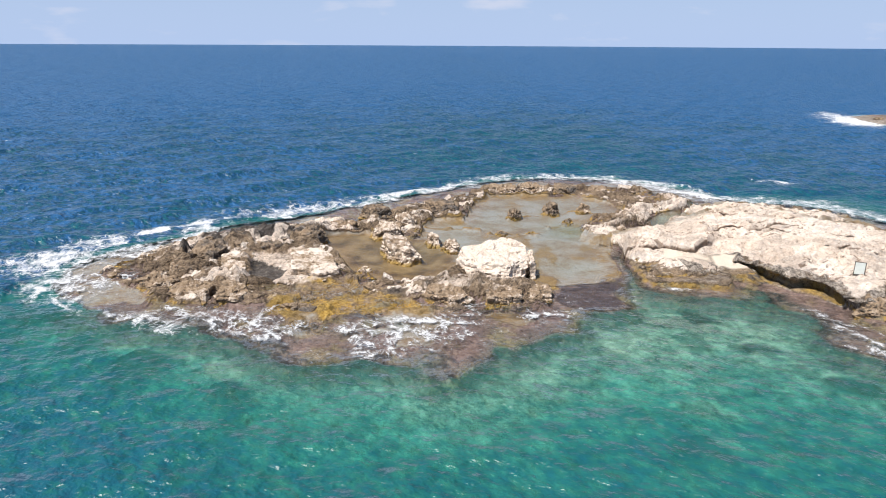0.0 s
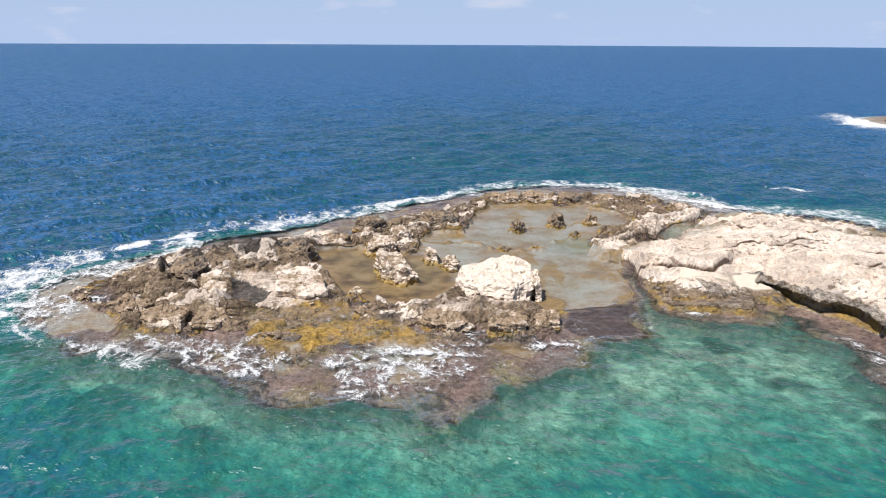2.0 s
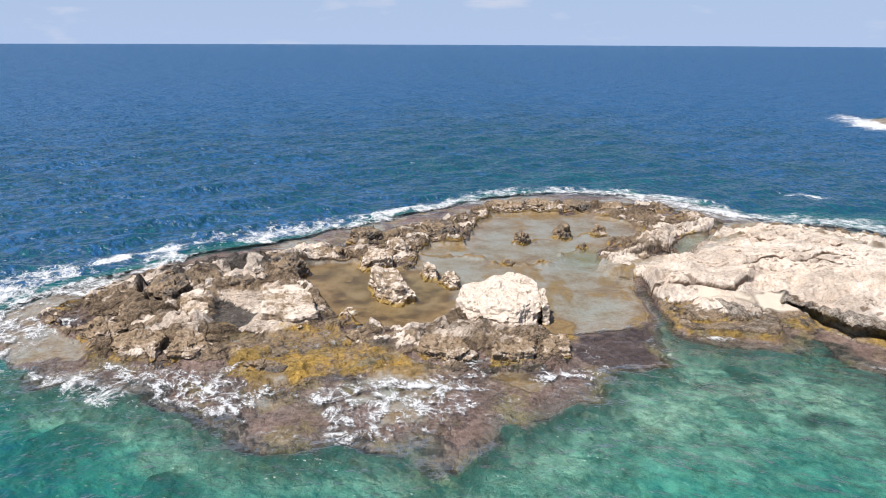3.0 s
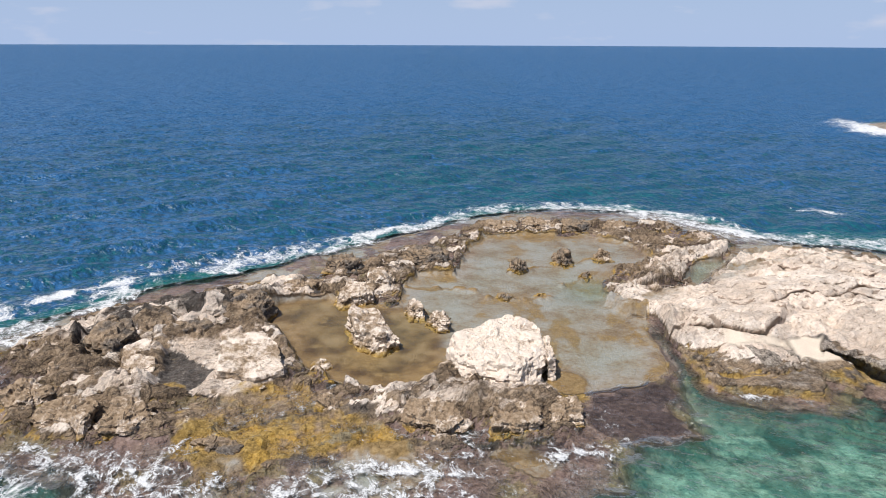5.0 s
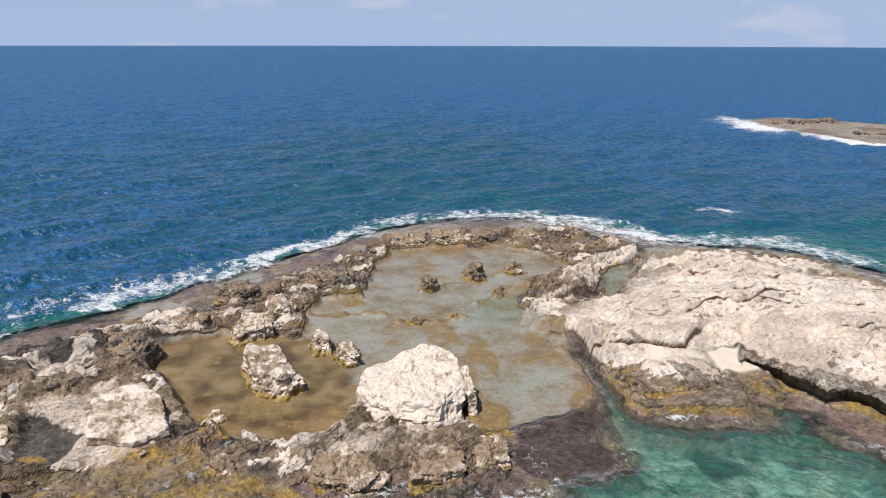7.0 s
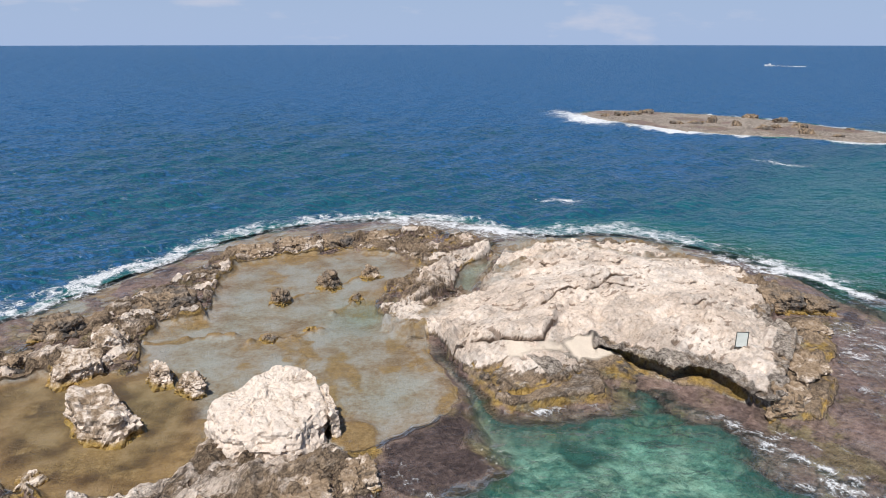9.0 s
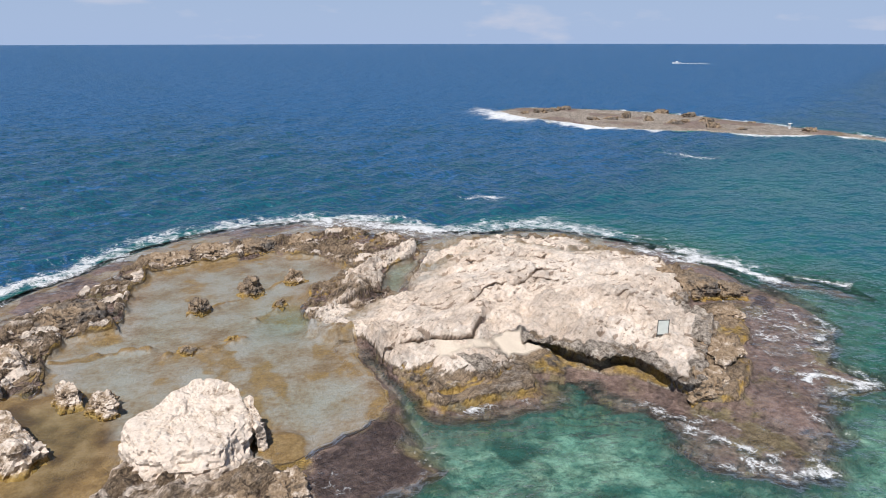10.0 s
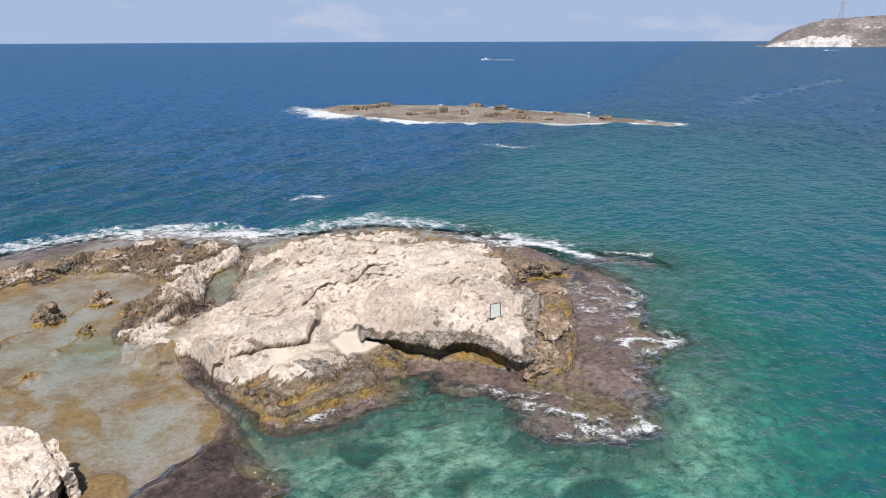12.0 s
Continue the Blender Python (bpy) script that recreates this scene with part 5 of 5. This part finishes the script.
for label, plan, up, mat, seed in (
        ("tan cracked limestone block above the surf", [(-22.4, 49.4), (-19.0, 48.3), (-18.7, 51.2), (-21.8, 52.0)], 0.95, M_MID, 43),
        ("tan cracked limestone block above the surf", [(-18.6, 48.3), (-16.0, 48.5), (-15.4, 50.4), (-17.2, 51.6), (-18.4, 51.2)], 0.9, M_MID, 44),
        ("tan limestone block with an undercut foot", [(-26.0, 51.8), (-23.0, 50.2), (-22.6, 52.8), (-24.8, 54.0)], 0.8, M_MID, 45),
        ("dark wall of crusted rock with a shaded face", [(-23.6, 58.0), (-21.0, 57.0), (-20.2, 59.4), (-21.0, 61.5), (-23.6, 61.0)], 1.6, M_DARK, 46),
        ("long dark ledge of crusted rock", [(-20.3, 60.2), (-17.0, 59.9), (-15.3, 61.0), (-16.5, 62.6), (-20.0, 62.8)], 1.45, M_DARK, 47),
        ("dark jagged rock wall beside the tide pool", [(-15.2, 64.0), (-12.6, 63.2), (-12.2, 66.0), (-13.6, 67.6), (-15.6, 66.4)], 1.5, M_DARK, 48),
        ("grey layered rock on the pool's rim", [(-12.6, 68.8), (-9.2, 70.2), (-9.4, 71.8), (-12.8, 70.8)], 0.85, M_MID, 49),
        ("layered tan ledge behind the tide pool", [(6.0, 88.0), (10.0, 88.3), (10.5, 91.0), (6.5, 91.0)], 0.95, M_MID, 50),
        ("layered tan ledge behind the tide pool", [(10.7, 88.6), (14.6, 88.8), (14.6, 91.6), (10.8, 91.4)], 1.05, M_MID, 51),
        ("layered tan ledge behind the tide pool", [(15.0, 88.8), (18.5, 88.5), (19.0, 91.0), (15.4, 91.5)], 0.95, M_DARK, 52),
        ("layered tan ledge behind the tide pool", [(19.6, 88.2), (22.8, 89.0), (22.6, 91.4), (19.6, 91.0)], 0.75, M_MID, 53),
        ("dark layered ledge at the plateau's far end", [(44.0, 64.8), (47.8, 60.0), (49.0, 61.5), (45.8, 66.5)], 1.25, M_DARK, 54),
        ("dark layered ledge at the plateau's far end", [(46.2, 66.2), (47.8, 64.0), (46.2, 60.6), (44.8, 61.6)], 1.45, M_MID, 61),
        ("dark layered ledge above a washed notch", [(44.8, 60.2), (47.2, 60.4), (48.6, 58.8), (47.4, 57.2), (44.9, 58.0)], 1.35, M_DARK, 62),
        ("low dark ledge running out into the surf", [(48.4, 59.2), (50.4, 57.2), (49.6, 55.8), (47.6, 57.0)], 0.9, M_DARK, 63),
        ("grey craggy rock beside a washed notch", [(36.0, 47.6), (39.2, 48.4), (40.4, 50.6), (38.0, 51.2), (36.0, 49.8)], 1.15, M_MID, 64),
        ("grey craggy rock over an undercut foot", [(31.4, 46.4), (34.0, 45.6), (35.6, 47.4), (33.8, 49.0)], 1.25, M_MID, 65),
        ("pale broken rubble at the boulder's foot", [(2.2, 51.0), (4.8, 50.8), (5.6, 52.6), (2.6, 52.8)], 0.75, M_WORN, 66),
        ("pale broken rubble at the boulder's foot", [(-1.0, 52.6), (1.0, 51.8), (1.8, 53.4), (-0.2, 54.2)], 0.55, M_WORN, 67),
        ("grey craggy rock above the washed shelf", [(41.6, 53.5), (44.8, 52.6), (45.2, 54.4), (42.5, 55.2)], 1.05, M_MID, 55),
        ("low tan slab in the ochre flat", [(-6.9, 51.9), (-5.6, 50.5), (-4.9, 51.0), (-5.9, 52.5)], 0.5, M_MID, 56),
        ("low grey slab in the ochre flat", [(-13.0, 47.8), (-10.2, 46.4), (-9.6, 47.2), (-12.2, 48.8)], 0.45, M_DARK, 57),
        ("broken tan ledge before the boulder", [(-1.5, 49.4), (1.2, 48.0), (2.6, 49.4), (0.8, 51.4), (-1.2, 51.0)], 0.85, M_MID, 58),
        ("broken ochre-stained ledge before the boulder", [(3.4, 48.4), (6.4, 48.8), (6.6, 50.6), (4.0, 51.0)], 0.75, M_MID, 59),
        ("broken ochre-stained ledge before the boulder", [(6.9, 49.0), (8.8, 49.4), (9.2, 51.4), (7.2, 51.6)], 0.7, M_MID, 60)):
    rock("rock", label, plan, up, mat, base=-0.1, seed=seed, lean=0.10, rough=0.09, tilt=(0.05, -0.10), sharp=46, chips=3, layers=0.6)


# loose stones lying about on the crags and ledges
STONE_RNG = random.Random(11)
stone_kinds = [rock_mesh("stone", [(0.5, 0.1), (0.25, 0.45), (-0.3, 0.4), (-0.5, -0.1), (-0.1, -0.45), (0.35, -0.35)], 0.45, mat, fineness=3, seed=70 + k, lean=0.3, rough=0.3, sharp=20, chips=3)
               for k, mat in enumerate((M_WORN, M_MID, M_DARK, M_WORN))]
spots = []
while len(spots) < 90:
    sx, sy = STONE_RNG.uniform(-29, 46), STONE_RNG.uniform(44, 94)
    spots.append((sx, sy))
spot_h, spot_z = land(np.array([p[0] for p in spots], np.float32), np.array([p[1] for p in spots], np.float32))
for k, (sx, sy) in enumerate(spots):
    if spot_h[k] < 0.12 or spot_z["plat"][k] > 0.5 or spot_z["pool"][k] > -0.4:
        continue
    size = STONE_RNG.uniform(0.35, 1.0)
    ob = tagged(new("stone", stone_kinds[k % 4]), "loose weathered limestone stone lying on the rock", "stone", "loose stones")
    ob.matrix_world = Matrix.LocRotScale((sx, sy, float(spot_h[k]) - 0.08), Euler((0, 0, STONE_RNG.uniform(0, 6.28))), (size * 1.2, size, size * 0.8))


# ------------------------------------------------------------------ sign
def box(bm, x0, x1, y0, y1, z0, z1):
    v = [bm.verts.new((x, y, z)) for z in (z0, z1) for x, y in ((x0, y0), (x1, y0), (x1, y1), (x0, y1))]
    for q in ((3, 2, 1, 0), (4, 5, 6, 7), (0, 1, 5, 4), (1, 2, 6, 5), (2, 3, 7, 6), (3, 0, 4, 7)):
        bm.faces.new([v[k] for k in q])


def part(name, bm, material, parent, label="", smoothed=False):
    me = bpy.data.meshes.new(name)
    bm.to_mesh(me)
    bm.free()
    me.materials.append(material)
    ob = new(name, me)
    ob.parent = parent
    if label:
        tagged(ob, label)
    return ob


def boxed(name, dims, material, parent, label=""):
    bm = bmesh.new()
    box(bm, *dims)
    bmesh.ops.bevel(bm, geom=list(bm.edges), offset=min(dims[1] - dims[0], dims[3] - dims[2], dims[5] - dims[4]) * 0.2, segments=1, affect="EDGES")
    return part(name, bm, material, parent, label)


sign = tagged(new("sign_board"), "pale sign panel in a dark metal frame standing on rock", "sign")
sign.matrix_world = pose(35.0, 52.1, 1.44, 0, 0, -24)
boxed("post", (-0.42, -0.37, -0.025, 0.025, -0.6, 1.20), M_FRAME, sign)
boxed("post", (0.37, 0.42, -0.025, 0.025, -0.6, 1.20), M_FRAME, sign)
boxed("rail", (-0.37, 0.37, -0.02, 0.02, 1.13, 1.18), M_FRAME, sign)
boxed("rail", (-0.37, 0.37, -0.02, 0.02, 0.04, 0.09), M_FRAME, sign)
boxed("panel", (-0.36, 0.36, -0.012, 0.012, 0.10, 1.12), M_PANEL, sign, "pale grey-green panel")



# ------------------------------------------------------------------ the second islet
def islet():
    x, y = np.meshgrid(np.arange(110, 165, 0.5, dtype=np.float32), np.arange(95, 203, 0.5, dtype=np.float32))
    wx = x + 4.0 * (fbm(x, y, 7, 4, 51) - 0.5)
    wy = y + 4.0 * (fbm(x, y, 7, 4, 52) - 0.5)
    d = inside(wx, wy, ISLET)
    low = fbm(x, y, 6, 5, 53)
    h = np.where(d > 0, 0.20 + 0.35 * (low - 0.42), -0.5 - 0.5 * np.minimum(-d, 4)) - 0.3 * smooth(2.0, 0.0, d) * (d > 0)
    me = sheet("islet", x, y, h.astype(np.float32), M_GROUND)
    zero = np.zeros(x.shape, np.float32)
    paint(me, "zone_a", zero, zero, zero)
    paint(me, "zone_b", 0.35 * smooth(0.36, 0.5, fbm(x, y, 9, 4, 55)), 0.10 + 0.5 * smooth(0.45, 0.62, fbm(x, y, 9, 4, 56)), zero)
    paint(me, "grey", zero + 0.9)
    paint(me, "bed", zero)
    paint(me, "weed", zero)
    paint(me, "pock", zero)
    paint(me, "seam", zero)
    tagged(new("islet", me), "low brown reef islet awash in the open sea", "islet", kind="structure")


islet()
FAR_ROCKS = [(119.5, 183.0, 3.0, 0.9), (124.6, 182.6, 4.0, 1.2), (130.5, 184.0, 4.0, 1.5), (135.8, 185.0, 4.0, 1.3), (126.0, 161.0, 3.5, 0.8), (131.7, 159.5, 4.0, 1.1),
             (137.0, 159.6, 2.6, 1.7), (136.9, 151.2, 2.4, 1.3), (138.9, 143.5, 4.2, 1.5), (143.5, 145.0, 3.0, 0.9), (154.0, 152.5, 4.0, 1.2), (150.3, 143.4, 4.4, 1.4),
             (140.5, 133.5, 3.2, 1.4), (155.5, 163.8, 4.0, 1.0), (157.0, 134.6, 2.4, 0.8), (155.6, 118.0, 4.0, 0.9), (142.7, 127.0, 3.0, 0.6)]
FAR_RNG = random.Random(5)
far_kinds = [rock_mesh("rock", [(0.9, 0.1), (0.5, 0.8), (-0.4, 0.9), (-1.0, 0.2), (-0.6, -0.7), (0.4, -0.9)], 0.5, M_FAR, fineness=4, seed=30 + k, lean=0.6, rough=0.5, chips=5) for k in range(3)]
for k, (fx, fy, fr, fh) in enumerate(FAR_ROCKS):
    ob = tagged(new("rock", far_kinds[k % 3]), "tan craggy rock on the low reef islet", "rock", "rocks on the islet")
    ob.matrix_world = Matrix.LocRotScale((fx, fy, 0.0), Euler((0, 0, FAR_RNG.uniform(0, 6.28))), (fr * 0.75, fr * 0.55, fh * 2.3))

beacon = tagged(new("beacon_post"), "small white marker post on the low reef islet", "marker")
beacon.location = (154.6, 122.5, 0.1)
boxed("post", (-0.22, 0.22, -0.25, 0.25, -0.4, 1.2), M_WHITE, beacon)
boxed("cap", (-0.4, 0.4, -0.4, 0.4, 1.2, 1.4), M_WHITE, beacon)


# ------------------------------------------------------------------ the far headland
def headland_material():
    n = Nodes("chalk_headland")
    chalk, = (n.attr("chalk").outputs["Fac"],)
    blot, fine = n.noise(0.02, 5), n.noise(0.12, 5, 0.65)
    # the scrub's greys are paled, with distance haze put into the colour
    scrub = n.ramp(n.math("ADD", n.math("MULTIPLY", blot, 0.5), n.math("MULTIPLY", fine, 0.5)),
                   (0.38, (0.135, 0.125, 0.12)), (0.5, (0.225, 0.195, 0.18)), (0.64, (0.40, 0.355, 0.33)))
    # upright streaks put the cliffs' vertical shading into the chalk colour
    white = n.ramp(n.math("ADD", n.math("MULTIPLY", fine, 0.5), n.math("MULTIPLY", n.noise(0.05, 4, 0.6, n.stretch(1.0, 1.0, 0.15)), 0.5)), (0.38, (0.30, 0.275, 0.255)), (0.48, (0.58, 0.545, 0.51)), (0.6, (0.78, 0.74, 0.70)))
    col = n.mix(n.step(n.math("ADD", chalk, n.math("MULTIPLY", n.math("SUBTRACT", fine, 0.5), 1.2)), 0.35, 0.65), scrub, white)
    return n.done(n.shader("ShaderNodeBsdfPrincipled", Base_Color=col, Roughness=0.95, Specular_IOR_Level=0.1, Normal=n.bump(fine, 1.0, 6.0)))


HEAD = pose(2 + 1640 * math.sin(radians(70)), 24 + 1640 * math.cos(radians(70)), 0, 0, 0, -70)


def ridge_height(u):
    return 66 * (1 - np.exp(-np.maximum(u, 0) / 62.0)) + 12 * smooth(180, 480, u)


def headland():
    """A chalk cape: cliffs at the water, scrub above, rising away from its tip."""
    u, v = np.meshgrid(np.arange(-20, 620, 2.5, dtype=np.float32), np.arange(-30, 420, 2.5, dtype=np.float32))
    coast = 9 * (fbm(u, v * 0, 40, 4, 61) - 0.5) + 8 * smooth(30, -20, u) ** 2 * 3
    w = v - coast
    crest = ridge_height(u)
    cliff = 0.38 * crest * (0.85 + 0.4 * fbm(u, v, 26, 3, 62)) * (1 - 0.75 * smooth(150, 190, u))
    h = cliff * smooth(-2, 13 + 8 * fbm(u, v, 14, 3, 63), w) + (crest - cliff) * smooth(6, 170, w) + 2.5 * (fbm(u, v, 30, 5, 64) - 0.5) * smooth(0, 30, w)
    h = h - 4 * smooth(2, -10, w)
    me = sheet("headland", u, v, h.astype(np.float32), headland_material())
    chalk = smooth(24, 10, w) * (0.75 - 0.45 * smooth(150, 175, u)) + 0.45 * smooth(5.5, 1.0, np.abs(w - 118 + 0.1 * u)) * smooth(70, 110, u)
    paint(me, "chalk", chalk)
    ob = tagged(new("headland", me), "far headland with white chalk cliffs under grey-green scrub", "headland", kind="structure")
    ob.matrix_world = HEAD


headland()


def on_head(u, v, up=0.0):
    return HEAD @ Matrix.Translation((u, v, float(ridge_height(np.float32(u))) * min(1.0, 0.44 + 0.56 * (v / 170) ** 1.0) + up))


BUILDINGS = [(88, 130, 9, 7, 6), (101, 150, 12, 8, 5), (112, 150, 8, 7, 8), (128, 160, 16, 8, 5), (176, 150, 13, 8, 5), (205, 150, 10, 8, 5)]
for bu, bv, bw, bd, bh in BUILDINGS:
    hut = tagged(new("building"), "small white building far off on the headland", "building", "buildings on the headland")
    hut.matrix_world = on_head(bu, bv, -2.0)
    boxed("wall", (-bw / 2, bw / 2, -bd / 2, bd / 2, -4, bh), M_WHITE, hut)
    boxed("roof", (-bw / 2 - 0.4, bw / 2 + 0.4, -bd / 2 - 0.4, bd / 2 + 0.4, bh, bh + 0.6), M_STEEL, hut)
    for k in (-1, 0, 1):
        boxed("window", (k * bw / 3.4 - 0.7, k * bw / 3.4 + 0.7, -bd / 2 - 0.08, -bd / 2 + 0.05, bh * 0.35, bh * 0.75), M_FRAME, hut)


def bar(bm, a, b, r):
    """A square bar from a to b."""
    a, b = Vector(a), Vector(b)
    d = (b - a).normalized()
    s1 = d.orthogonal().normalized() * r
    s2 = d.cross(s1).normalized() * r
    ring = [[bm.verts.new(p + k) for k in (s1, s2, -s1, -s2)] for p in (a, b)]
    for k in range(4):
        bm.faces.new((ring[0][k], ring[0][(k + 1) % 4], ring[1][(k + 1) % 4], ring[1][k]))


tower = tagged(new("lattice_tower"), "tall steel lattice mast far off on the headland", "mast")
tower.matrix_world = on_head(146, 165, -3.0)
CORNERS = ((-1, -1), (1, -1), (1, 1), (-1, 1))
for cx, cy in CORNERS:
    bm = bmesh.new()
    bar(bm, (cx * 4.2, cy * 4.2, 0), (cx * 1.4, cy * 1.4, 66), 0.32)
    part("leg", bm, M_STEEL, tower)
for k in range(11):
    bm = bmesh.new()
    for (ax, ay), (bx, by) in zip(CORNERS, CORNERS[1:] + CORNERS[:1]):
        w0, w1 = 4.2 - 2.8 * k / 11, 4.2 - 2.8 * (k + 1) / 11
        bar(bm, (ax * w0, ay * w0, 6 * k), (bx * w1, by * w1, 6 * k + 6), 0.16)
        bar(bm, (bx * w0, by * w0, 6 * k), (ax * w1, ay * w1, 6 * k + 6), 0.16)
    part("brace", bm, M_STEEL, tower)


# ------------------------------------------------------------------ boats far out
def boat(x, y, turn, length):
    ob = tagged(new("motor_boat"), "small white motor boat far out on the sea", "boat", "boats far out")
    ob.matrix_world = pose(x, y, 0.1, 0, 0, turn)
    bm = bmesh.new()
    ring = []
    for k in range(9):
        t = k / 8
        w = 1.1 * (1 - max(0, t - 0.45) ** 2 * 3.2) * (0.85 + 0.15 * min(1, t * 4))
        ring.append([bm.verts.new((length * (t - 0.5), sx * max(w, 0.05) * f, z)) for sx, f, z in ((-1, 1, 0.9 + 0.4 * t * t), (-1, 0.7, -0.2), (1, 0.7, -0.2), (1, 1, 0.9 + 0.4 * t * t))])
    for a, b in zip(ring, ring[1:]):
        for k in range(4):
            bm.faces.new((a[k], a[(k + 1) % 4], b[(k + 1) % 4], b[k]))
    bm.faces.new(ring[0])
    bm.faces.new(ring[-1][::-1])
    part("hull", bm, M_WHITE, ob)
    boxed("cabin", (-length * 0.15, length * 0.12, -0.75, 0.75, 0.8, 2.0), M_WHITE, ob)
    boxed("windscreen", (length * 0.125, length * 0.14, -0.7, 0.7, 1.2, 1.9), M_FRAME, ob)


boat(497, 463, 130, 8.0)
boat(1150, 352, 150, 9.0)


def wake(x, y, turn, length, width):
    """A strip of churned white water behind a boat."""
    bm = bmesh.new()
    rows_w = []
    for k in range(25):
        t = k / 24
        half = width * (0.25 + 0.75 * math.sin(math.pi * min(1, t * 1.1)) ** 0.5) * random.uniform(0.7, 1.2) * 0.5
        rows_w.append([bm.verts.new((length * (t - 0.5), c * half, 0.12 + (0.25 * random.uniform(0.5, 1) if c == 0 else 0))) for c in (-1, 0, 1)])
    for a, b in zip(rows_w, rows_w[1:]):
        for k in range(2):
            bm.faces.new((a[k], b[k], b[k + 1], a[k + 1]))
    me = bpy.data.meshes.new("boat_wake")
    bm.to_mesh(me)
    bm.free()
    me.materials.append(M_WHITE)
    ob = tagged(new("boat_wake", me), "white wake on the water behind a far boat", "wake", kind="stuff")
    ob.matrix_world = pose(x, y, 0, 0, 0, turn)


wake(506, 449, 128, 24, 3)
wake(1166, 345, 155, 22, 4)
